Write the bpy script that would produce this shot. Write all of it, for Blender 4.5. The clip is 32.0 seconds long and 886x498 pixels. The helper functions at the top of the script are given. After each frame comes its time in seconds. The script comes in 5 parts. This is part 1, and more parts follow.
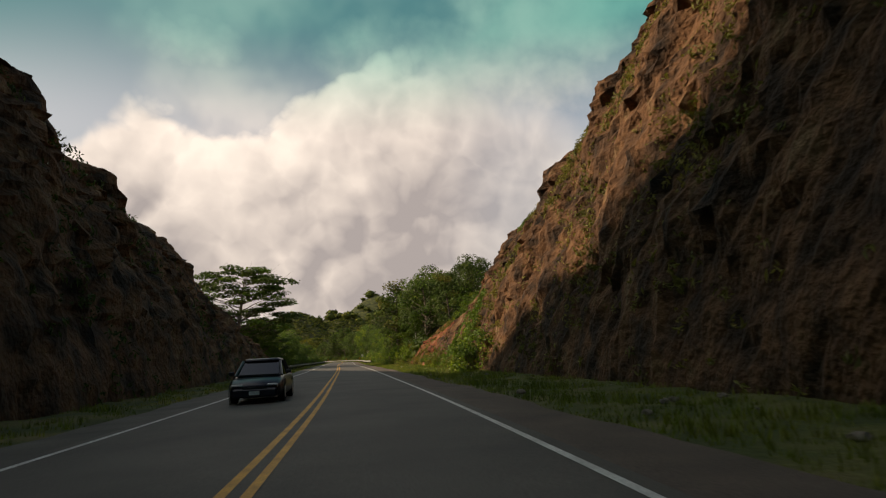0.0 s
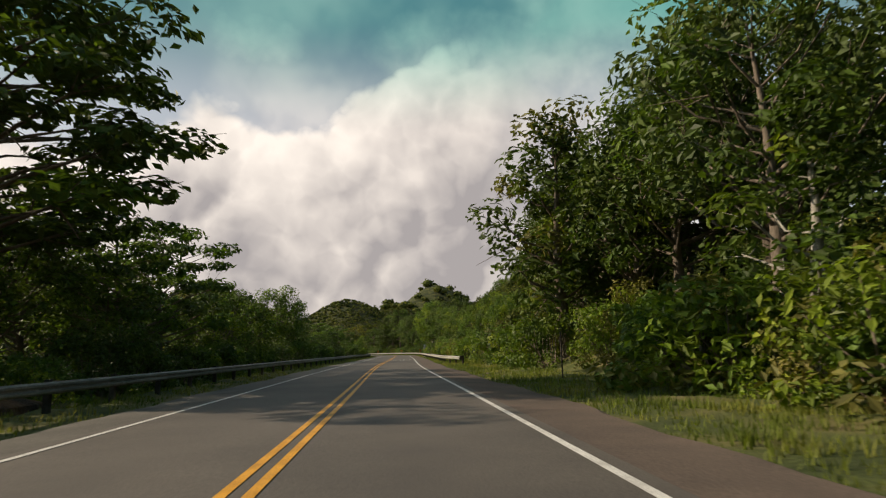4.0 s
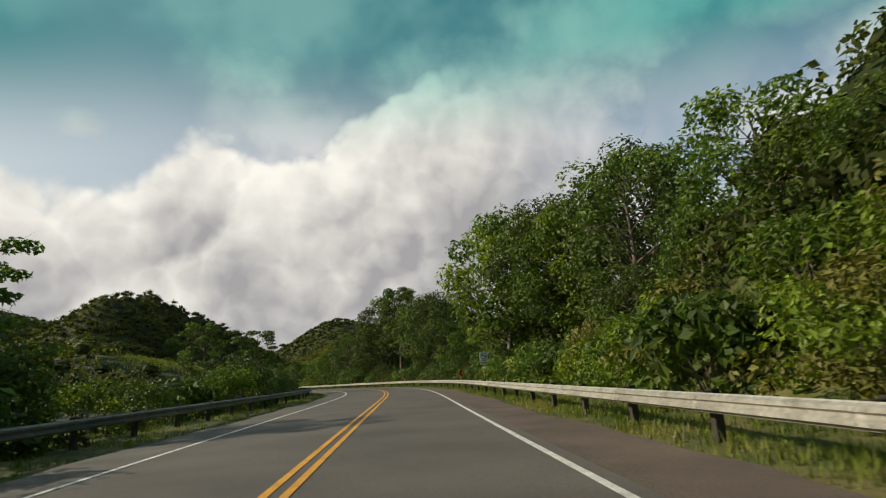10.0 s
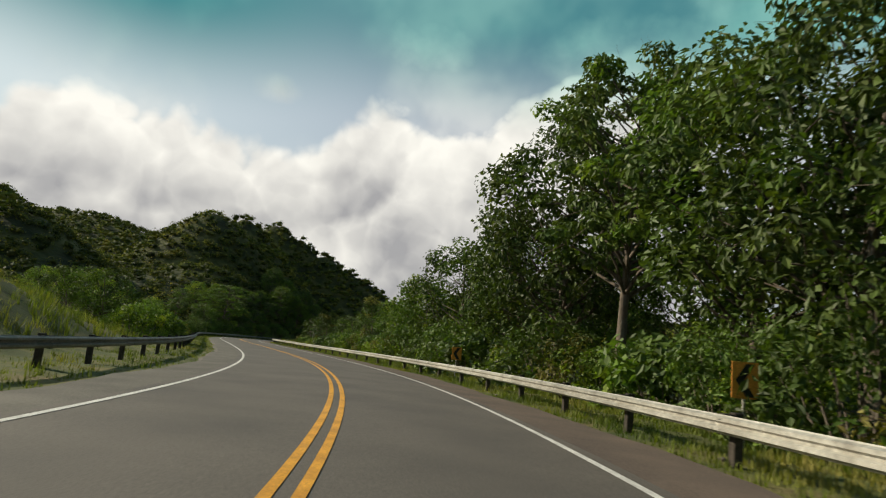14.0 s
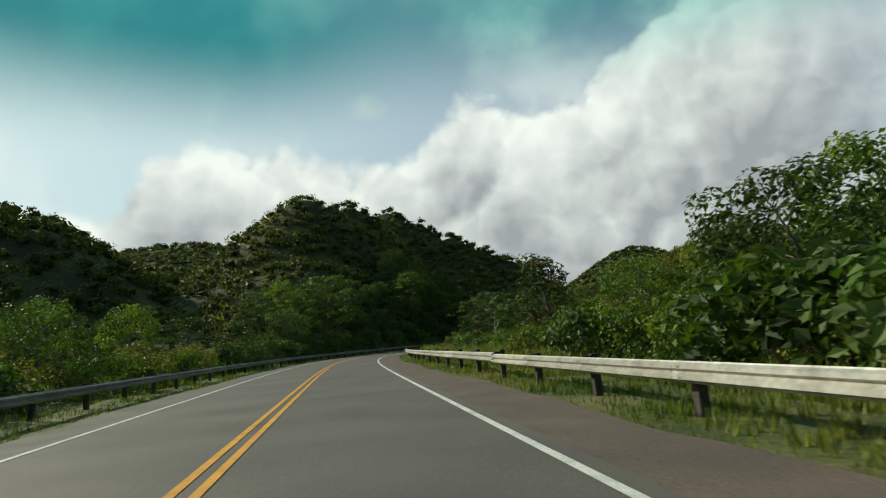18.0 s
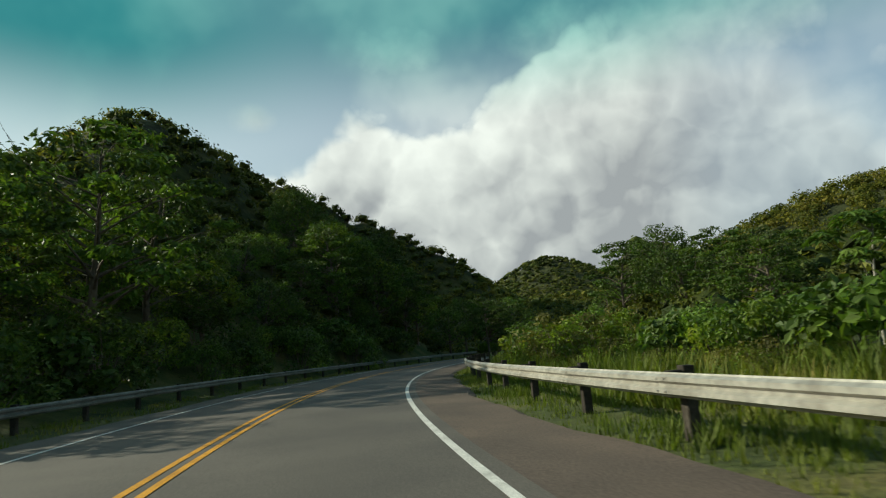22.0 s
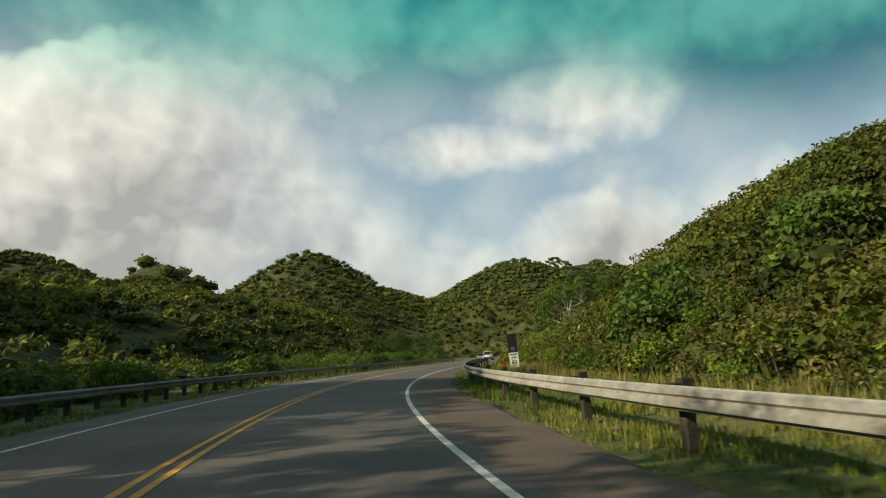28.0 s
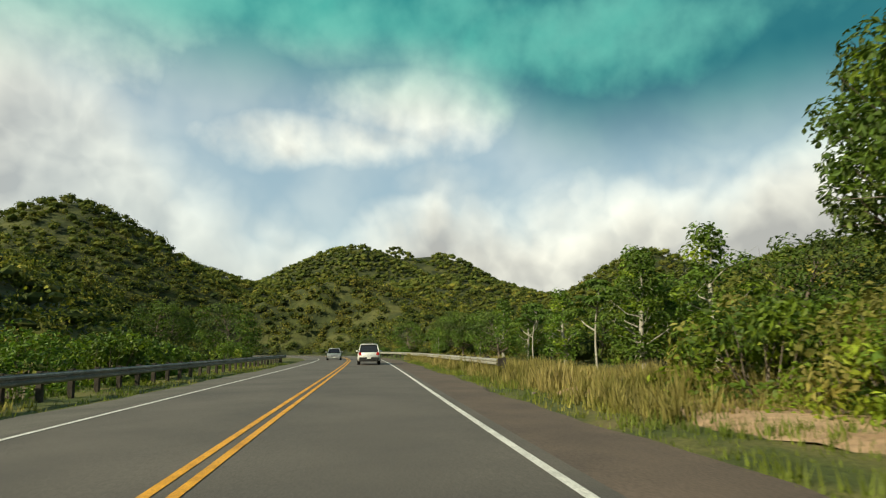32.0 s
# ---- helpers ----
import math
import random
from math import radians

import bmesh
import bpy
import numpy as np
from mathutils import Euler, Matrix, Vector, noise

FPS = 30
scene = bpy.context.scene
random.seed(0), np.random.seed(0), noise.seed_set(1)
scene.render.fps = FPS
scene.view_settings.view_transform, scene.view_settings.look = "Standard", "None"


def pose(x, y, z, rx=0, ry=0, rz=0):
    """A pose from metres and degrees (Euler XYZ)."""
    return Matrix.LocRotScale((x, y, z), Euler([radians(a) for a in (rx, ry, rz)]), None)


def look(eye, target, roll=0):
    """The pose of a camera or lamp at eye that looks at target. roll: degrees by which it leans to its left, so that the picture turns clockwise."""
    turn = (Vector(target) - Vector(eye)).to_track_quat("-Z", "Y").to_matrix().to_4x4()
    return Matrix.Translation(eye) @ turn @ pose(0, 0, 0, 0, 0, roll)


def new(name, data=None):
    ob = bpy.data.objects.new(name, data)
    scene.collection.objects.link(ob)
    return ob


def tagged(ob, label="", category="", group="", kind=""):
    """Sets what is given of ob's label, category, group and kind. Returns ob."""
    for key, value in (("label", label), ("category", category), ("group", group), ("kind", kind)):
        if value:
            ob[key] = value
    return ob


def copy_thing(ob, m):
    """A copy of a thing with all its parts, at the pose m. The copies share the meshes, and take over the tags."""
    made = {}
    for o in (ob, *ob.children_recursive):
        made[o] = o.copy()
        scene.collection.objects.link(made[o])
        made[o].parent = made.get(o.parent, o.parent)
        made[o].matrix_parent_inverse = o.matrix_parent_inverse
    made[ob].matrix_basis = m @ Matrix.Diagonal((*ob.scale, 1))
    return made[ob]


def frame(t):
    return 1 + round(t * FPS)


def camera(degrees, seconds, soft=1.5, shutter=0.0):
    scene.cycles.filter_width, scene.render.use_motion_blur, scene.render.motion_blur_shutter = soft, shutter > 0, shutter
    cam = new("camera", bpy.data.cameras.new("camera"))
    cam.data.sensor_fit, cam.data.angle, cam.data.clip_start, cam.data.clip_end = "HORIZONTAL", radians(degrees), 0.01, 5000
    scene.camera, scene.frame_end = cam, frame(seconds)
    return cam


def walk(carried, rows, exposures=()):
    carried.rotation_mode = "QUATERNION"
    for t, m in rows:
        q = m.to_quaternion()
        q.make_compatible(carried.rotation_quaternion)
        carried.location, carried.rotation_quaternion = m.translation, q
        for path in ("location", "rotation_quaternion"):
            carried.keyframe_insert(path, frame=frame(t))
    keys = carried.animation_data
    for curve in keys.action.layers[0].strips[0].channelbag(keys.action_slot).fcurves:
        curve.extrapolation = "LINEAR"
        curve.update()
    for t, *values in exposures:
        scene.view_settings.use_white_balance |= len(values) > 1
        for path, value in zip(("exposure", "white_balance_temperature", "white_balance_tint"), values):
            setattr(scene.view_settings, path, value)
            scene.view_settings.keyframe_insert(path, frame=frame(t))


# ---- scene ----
# the lens and the drive
cam = camera(72.0, 32.0, soft=1.2, shutter=0.1)
ROWS = [  # seconds, x, y, z, yaw, pitch, lean
    (0.0, 1.36, 10.00, 1.25, -7.47, 9.80, -2.80),
    (0.5, 1.27, 20.77, 1.25, -5.40, 10.91, -3.64),
    (1.0, 1.01, 31.53, 1.25, -6.90, 9.28, -2.17),
    (1.5, 0.73, 42.28, 1.25, -5.66, 7.69, -2.43),
    (2.0, 0.41, 53.03, 1.25, -5.11, 8.74, -3.41),
    (2.5, 0.08, 63.78, 1.25, -4.04, 9.18, -3.45),
    (3.0, -0.28, 74.52, 1.25, -3.13, 10.02, -3.15),
    (3.5, -0.67, 85.27, 1.25, -2.97, 9.26, -2.61),
    (4.0, -1.07, 96.02, 1.25, -2.08, 9.41, -1.58),
    (4.5, -1.54, 106.76, 1.25, -3.16, 10.28, -1.56),
    (5.0, -2.05, 117.51, 1.25, -2.77, 10.19, -1.77),
    (5.5, -2.58, 128.24, 1.25, -2.65, 10.10, -1.99),
    (6.0, -3.09, 138.97, 1.25, -2.87, 10.01, -2.20),
    (6.5, -3.50, 149.70, 1.25, -3.28, 9.92, -2.41),
    (7.0, -3.88, 160.43, 1.25, -3.86, 9.67, -2.14),
    (7.5, -4.18, 171.16, 1.25, -4.97, 10.99, -3.38),
    (8.0, -4.53, 181.89, 1.25, -3.75, 10.86, -3.58),
    (8.5, -4.83, 192.60, 1.25, -3.74, 11.32, -3.35),
    (9.0, -5.18, 203.29, 1.25, -3.77, 9.06, -3.18),
    (9.5, -5.42, 213.96, 1.25, -2.43, 9.99, -2.89),
    (10.0, -5.66, 224.61, 1.25, -2.32, 11.60, -3.85),
    (10.5, -5.95, 235.19, 1.25, -2.62, 10.91, -1.96),
    (11.0, -6.28, 245.60, 1.25, -2.27, 10.79, -2.18),
    (11.5, -6.71, 255.87, 1.25, -1.11, 10.88, -2.29),
    (12.0, -7.18, 266.00, 1.25, 0.27, 10.38, -2.10),
    (12.5, -7.87, 275.99, 1.25, 1.58, 10.95, -0.87),
    (13.0, -8.93, 285.81, 1.25, 5.71, 11.25, 1.30),
    (13.5, -10.37, 295.45, 1.25, 7.20, 11.03, 3.98),
    (14.0, -12.45, 304.86, 1.25, 12.46, 9.60, 5.50),
    (14.5, -15.13, 313.99, 1.25, 15.67, 10.43, 5.19),
    (15.0, -18.44, 322.78, 1.25, 17.84, 8.54, 4.81),
    (15.5, -22.17, 331.27, 1.25, 20.85, 9.15, 2.39),
    (16.0, -26.36, 339.46, 1.25, 22.66, 9.21, 0.83),
    (16.5, -30.87, 347.45, 1.25, 23.55, 9.27, -0.73),
    (17.0, -35.57, 355.30, 1.25, 23.61, 9.33, -2.29),
    (17.5, -40.38, 363.05, 1.25, 22.81, 9.48, -3.55),
    (18.0, -45.34, 370.69, 1.25, 23.41, 8.52, -4.67),
    (18.5, -50.42, 378.26, 1.25, 22.87, 8.40, -3.87),
    (19.0, -55.56, 385.81, 1.25, 21.40, 9.27, -2.81),
    (19.5, -60.26, 393.64, 1.25, 22.57, 8.52, -3.00),
    (20.0, -64.98, 401.46, 1.25, 22.09, 8.85, -3.81),
    (20.5, -69.61, 409.33, 1.25, 20.72, 9.18, -3.65),
    (21.0, -74.07, 417.28, 1.25, 17.94, 9.31, -3.59),
    (21.5, -78.50, 425.22, 1.25, 15.65, 8.98, -3.60),
    (22.0, -82.55, 433.34, 1.25, 12.54, 9.43, -4.94),
    (22.5, -86.10, 441.69, 1.25, 8.62, 8.55, -5.58),
    (23.0, -89.16, 450.24, 1.25, 5.44, 9.52, -5.73),
    (23.5, -91.70, 458.95, 1.25, 1.67, 9.06, -4.99),
    (24.0, -93.63, 467.81, 1.25, -2.58, 8.30, -4.22),
    (24.5, -94.99, 476.79, 1.25, -5.95, 7.60, -4.55),
    (25.0, -95.66, 485.87, 1.25, -9.72, 7.53, -4.19),
    (25.5, -95.78, 494.98, 1.25, -13.12, 7.46, -3.83),
    (26.0, -95.36, 504.09, 1.25, -16.63, 7.39, -3.48),
    (26.5, -94.37, 513.13, 1.25, -20.58, 7.32, -3.12),
    (27.0, -92.82, 522.03, 1.25, -24.79, 8.25, -4.16),
    (27.5, -90.63, 530.69, 1.25, -28.97, 8.75, -4.77),
    (28.0, -88.00, 539.12, 1.25, -32.44, 9.90, -2.78),
    (28.5, -84.73, 547.26, 1.25, -36.88, 8.17, -4.35),
    (29.0, -80.99, 555.19, 1.25, -37.99, 9.46, -3.75),
    (29.5, -76.84, 562.92, 1.25, -41.90, 9.53, -3.91),
    (30.0, -72.23, 570.40, 1.25, -44.90, 8.70, -2.24),
    (30.5, -67.28, 577.68, 1.25, -47.84, 8.08, -2.27),
    (31.0, -62.00, 584.77, 1.25, -48.19, 9.00, -2.18),
    (31.5, -56.44, 591.65, 1.25, -50.20, 9.79, -1.18),
    (32.0, -50.71, 598.42, 1.25, -48.57, 9.20, -0.89),
]


def cam_pose(x, y, z, yaw, pitch, lean):
    return pose(x, y, z, 90 + pitch, 0, yaw) @ pose(0, 0, 0, 0, 0, lean)


EXPOSURES = [(0.0, 0.0, 7350, 15), (2.5, 0.0, 7200, 14), (5.0, 0.0, 6650, 11), (9.0, -0.04, 6500, 9), (10.5, -0.06, 6450, 5), (13.0, 0.0, 6400, 5), (15.5, 0.0, 6300, 4), (17.5, -0.05, 6000, -4), (21.0, -0.05, 5950, -6), (24.0, 0.0, 6350, 0), (26.5, 0.08, 6600, 3), (28.0, 0.08, 6700, 0), (29.5, 0.18, 6700, -4), (32.0, 0.28, 6700, -3)]
walk(cam, [(t, cam_pose(*p)) for t, *p in ROWS], EXPOSURES)

# the road's heading, degrees to the left of +y, every 12 m from 10 m behind the start
HEADINGS = [-1.0, 0.1, 1.2, 1.9, 1.9, 1.9, 2.1, 2.3, 2.4, 2.7, 3.0, 2.9, 2.4, 1.7, 1.3, 1.4, 1.8, 1.9, 1.8, 1.8, 1.8, 1.5, 1.8, 3.6, 7.1, 11.9, 17.5, 23.1, 27.8, 30.9, 32.4, 32.9, 33.1, 33.1, 32.8, 32.0, 30.4, 27.3, 23.3, 19.1, 14.2, 8.7, 3.5, -0.8, -5.2, -10.5, -15.8, -20.6, -25.2, -30.1, -34.4, -37.7, -39.9, -41.1, -41.6, -41.6, -41.4, -41.1, -40.9, -38.9, -36.9, -32.9, -28.9, -24.9, -20.9, -16.9, -14.9, -12.9, -10.9, -8.9, -6.9, -4.9]

# ---- world, sun ----
SUN_AZ, SUN_EL = 84.0, 29.0   # degrees to the left of +y, degrees above the horizon


def build_world():
    w = bpy.data.worlds.new("sky")
    scene.world = w
    w.use_nodes = True
    nt = w.node_tree
    N, L = nt.nodes, nt.links
    N.clear()

    def val(v):
        n = N.new("ShaderNodeValue")
        n.outputs[0].default_value = v
        return n.outputs[0]

    def math_(op, a, b=None, c=None, clamp=False):
        n = N.new("ShaderNodeMath")
        n.operation, n.use_clamp = op, clamp
        for i, v in enumerate((a, b, c)):
            if v is None:
                continue
            if isinstance(v, (int, float)):
                n.inputs[i].default_value = v
            else:
                L.new(v, n.inputs[i])
        return n.outputs[0]

    def smooth(v, lo, hi):
        n = N.new("ShaderNodeMapRange")
        n.interpolation_type = "SMOOTHSTEP"
        L.new(v, n.inputs["Value"])
        n.inputs["From Min"].default_value, n.inputs["From Max"].default_value = lo, hi
        return n.outputs["Result"]

    def mix(f, a, b, kind="MIX"):
        n = N.new("ShaderNodeMix")
        n.data_type, n.blend_type = "RGBA", kind
        if isinstance(f, (int, float)):
            n.inputs[0].default_value = f
        else:
            L.new(f, n.inputs[0])
        for i, v in ((6, a), (7, b)):
            if isinstance(v, tuple):
                n.inputs[i].default_value = (*v, 1)
            else:
                L.new(v, n.inputs[i])
        return n.outputs[2]

    tc = N.new("ShaderNodeTexCoord").outputs["Generated"]
    sep = N.new("ShaderNodeSeparateXYZ")
    L.new(tc, sep.inputs[0])
    az = math_("MULTIPLY", math_("ARCTAN2", math_("MULTIPLY", sep.outputs[0], -1.0), sep.outputs[1]), 57.2958)
    el = math_("MULTIPLY", math_("ARCSINE", sep.outputs[2]), 57.2958)

    def noise_tex(scale, detail, rough, vec=tc):
        n = N.new("ShaderNodeTexNoise")
        n.inputs["Scale"].default_value, n.inputs["Detail"].default_value = scale, detail
        n.inputs["Roughness"].default_value = rough
        L.new(vec, n.inputs["Vector"])
        return n.outputs["Fac"]

    big, puff, fine_ = noise_tex(4.0, 4, 0.5), noise_tex(9.0, 4, 0.5), noise_tex(26.0, 4, 0.5)
    # outline of the cloud bank: elevation of its upper edge by azimuth
    ramp = N.new("ShaderNodeValToRGB")
    L.new(math_("MULTIPLY_ADD", az, 1 / 180.0, 0.5), ramp.inputs[0])
    edge = [(-83, 18.5), (-77, 17), (-74, 15.5), (-67, 16.4), (-55, 14.6), (-50, 14.6), (-48, 16.6), (-45, 14.4), (-38, 11), (-31, 12), (-27, 15.5), (-24, 18.5), (-20, 22), (-17, 24.5),
            (-11, 27.5), (-8, 28), (-1, 28), (4.5, 25.4), (8, 23.4), (11, 21.8), (15, 23.6), (20, 22.6), (23.5, 20), (25.5, 17.2), (32, 17), (38, 18.8), (45, 19.2), (49, 18.2), (53, 13.5), (60, 11), (75, 12)]
    while len(ramp.color_ramp.elements) < len(edge):
        ramp.color_ramp.elements.new(0.5)
    for e, (a, h) in zip(ramp.color_ramp.elements, edge):
        e.position, e.color = a / 180 + 0.5, (h / 40,) * 3 + (1,)
    top = math_("MULTIPLY", ramp.outputs[0], 40.0)
    # rounded heaps: cells at two sizes, and the same a little towards the sun for their lit sides
    def heap(vec):
        tot = None
        for scale, k in ((7.5, 0.62), (17.0, 0.30), (38.0, 0.12)):
            v = N.new("ShaderNodeTexVoronoi")
            v.inputs["Scale"].default_value = scale
            L.new(vec, v.inputs["Vector"])
            t = math_("MULTIPLY", math_("MULTIPLY", v.outputs["Distance"], v.outputs["Distance"]), -k)
            tot = t if tot is None else math_("ADD", tot, t)
        return tot

    warp = N.new("ShaderNodeTexNoise")
    warp.inputs["Scale"].default_value, warp.inputs["Detail"].default_value = 6.0, 5
    L.new(tc, warp.inputs["Vector"])
    wv = N.new("ShaderNodeVectorMath")
    wv.operation = "MULTIPLY_ADD"
    L.new(warp.outputs["Color"], wv.inputs[0])
    wv.inputs[1].default_value = (0.10,) * 3
    L.new(tc, wv.inputs[2])
    sunward = N.new("ShaderNodeVectorMath")
    L.new(wv.outputs[0], sunward.inputs[0])
    sunward.inputs[1].default_value = (-0.020, 0.005, 0.020)
    heap0, heap1 = heap(wv.outputs[0]), heap(sunward.outputs[0])
    relief = math_("MULTIPLY", math_("SUBTRACT", heap0, heap1), 1.25)
    wob = math_("ADD", math_("MULTIPLY_ADD", heap0, 5.0, 1.2), math_("ADD", math_("MULTIPLY_ADD", puff, 2.6, -1.3), math_("MULTIPLY_ADD", fine_, 1.6, -0.8)))
    depth = math_("ADD", math_("SUBTRACT", top, el), wob)          # degrees below the edge
    veil = math_("MULTIPLY_ADD", smooth(az, 0.0, -20.0), 4.0, 1.0)     # softer edges away from the sun
    bank = math_("MULTIPLY", smooth(math_("DIVIDE", depth, veil), -0.6, 1.4), math_("SUBTRACT", 1.0, math_("MULTIPLY", smooth(math_("ABSOLUTE", math_("ADD", az, 22.0)), 17, 7), 0.35)))
    def blob(a0, e0, ra, re):
        da, de = math_("DIVIDE", math_("SUBTRACT", az, a0), ra), math_("DIVIDE", math_("SUBTRACT", el, e0), re)
        r2 = math_("ADD", math_("MULTIPLY", da, da), math_("MULTIPLY", de, de))
        return math_("ADD", math_("SUBTRACT", 1.0, r2), math_("ADD", math_("MULTIPLY_ADD", puff, 3.0, -1.5), math_("MULTIPLY_ADD", fine_, 1.2, -0.6)))

    extra = None
    for a0, e0, ra, re in ((-37, 19.0, 11, 2.4), (-47, 22.5, 11, 3.6), (-21, 30, 13, 4.0), (-9, 25, 12, 6), (15.5, 27.8, 4.2, 2.8), (30, 22, 2.2, 1.2),
                           (-62, 27, 18, 4.0), (-40, 29.5, 14, 3.6), (70, 24, 9, 3)):
        b = blob(a0, e0, ra, re)
        extra = b if extra is None else math_("MAXIMUM", extra, b)
    thin = math_("MULTIPLY", smooth(extra, -0.9, 1.7), 0.80)
    haze_veil = math_("MULTIPLY", math_("MULTIPLY", smooth(big, 0.42, 0.70), 0.50), math_("MULTIPLY_ADD", smooth(az, -12.0, -28.0), -0.6, 1.0))
    cover = math_("MULTIPLY", math_("MAXIMUM", math_("MAXIMUM", bank, thin), haze_veil), smooth(el, 60.0, 36.0))

    sky = N.new("ShaderNodeTexSky")
    sky.sky_type, sky.sun_disc = "NISHITA", False
    sky.sun_elevation, sky.sun_rotation = radians(SUN_EL), radians(-SUN_AZ)
    sky.dust_density, sky.air_density = 1.6, 1.0
    blue = mix(1.0, sky.outputs[0], (0.092, 0.088, 0.084), "MULTIPLY")
    blue = mix(math_("MULTIPLY", smooth(el, 44, 15), 0.62), blue, mix(smooth(az, -8.0, -24.0), (0.56, 0.61, 0.69), (0.42, 0.55, 0.68)))
    # glow of the air towards the sun
    near_sun = smooth(math_("ABSOLUTE", math_("SUBTRACT", az, SUN_AZ)), 84, 16)
    blue = mix(math_("MULTIPLY", near_sun, 0.80), blue, (0.80, 0.88, 0.88))
    # green-blue tint of the windscreen's top, put into the colour of the upper sky
    rise = math_("MULTIPLY_ADD", smooth(az, -46.0, -64.0), 6.5, math_("MULTIPLY_ADD", smooth(az, 18.0, 44.0), 3.0, el))
    high = math_("MULTIPLY", smooth(rise, 20.0, 31.0), smooth(el, 46.0, 36.0))
    side = math_("SUBTRACT", 0.92, math_("MULTIPLY", smooth(math_("ABSOLUTE", math_("SUBTRACT", az, 6.0)), 36, 18), 0.22))
    teal = mix(smooth(az, -36.0, -62.0), (0.006, 0.215, 0.235), (0.003, 0.125, 0.17))
    blue = mix(math_("MULTIPLY", high, side), blue, teal)
    shade = math_("ADD", math_("MULTIPLY", smooth(depth, 9, 0.3), 0.62), math_("ADD", relief, math_("MULTIPLY_ADD", big, 1.7, -0.62)), clamp=True)
    cloud = mix(shade, (0.43, 0.41, 0.42), (1.10, 1.03, 0.95))
    # the glass tint again, put into the colour of the high clouds
    cloud = mix(math_("MULTIPLY", smooth(rise, 20.0, 29.5), math_("SUBTRACT", 0.88, math_("MULTIPLY", smooth(math_("ABSOLUTE", math_("SUBTRACT", az, 10.0)), 40, 20), 0.14))), cloud, (0.05, 0.46, 0.40))
    out = mix(cover, blue, cloud)
    bg = N.new("ShaderNodeBackground")
    bg.inputs["Strength"].default_value = SKY_STRENGTH
    L.new(out, bg.inputs[0])
    o = N.new("ShaderNodeOutputWorld")
    L.new(bg.outputs[0], o.inputs[0])


SKY_STRENGTH = 0.95
build_world()
sun = new("sun", bpy.data.lights.new("sun", "SUN"))
sun.data.energy, sun.data.angle, sun.data.color = 5.0, radians(0.6), (1.0, 0.86, 0.66)
sun.matrix_world = look((0, 0, 0), (math.sin(radians(SUN_AZ)) * math.cos(radians(SUN_EL)), -math.cos(radians(SUN_AZ)) * math.cos(radians(SUN_EL)), -math.sin(radians(SUN_EL))))


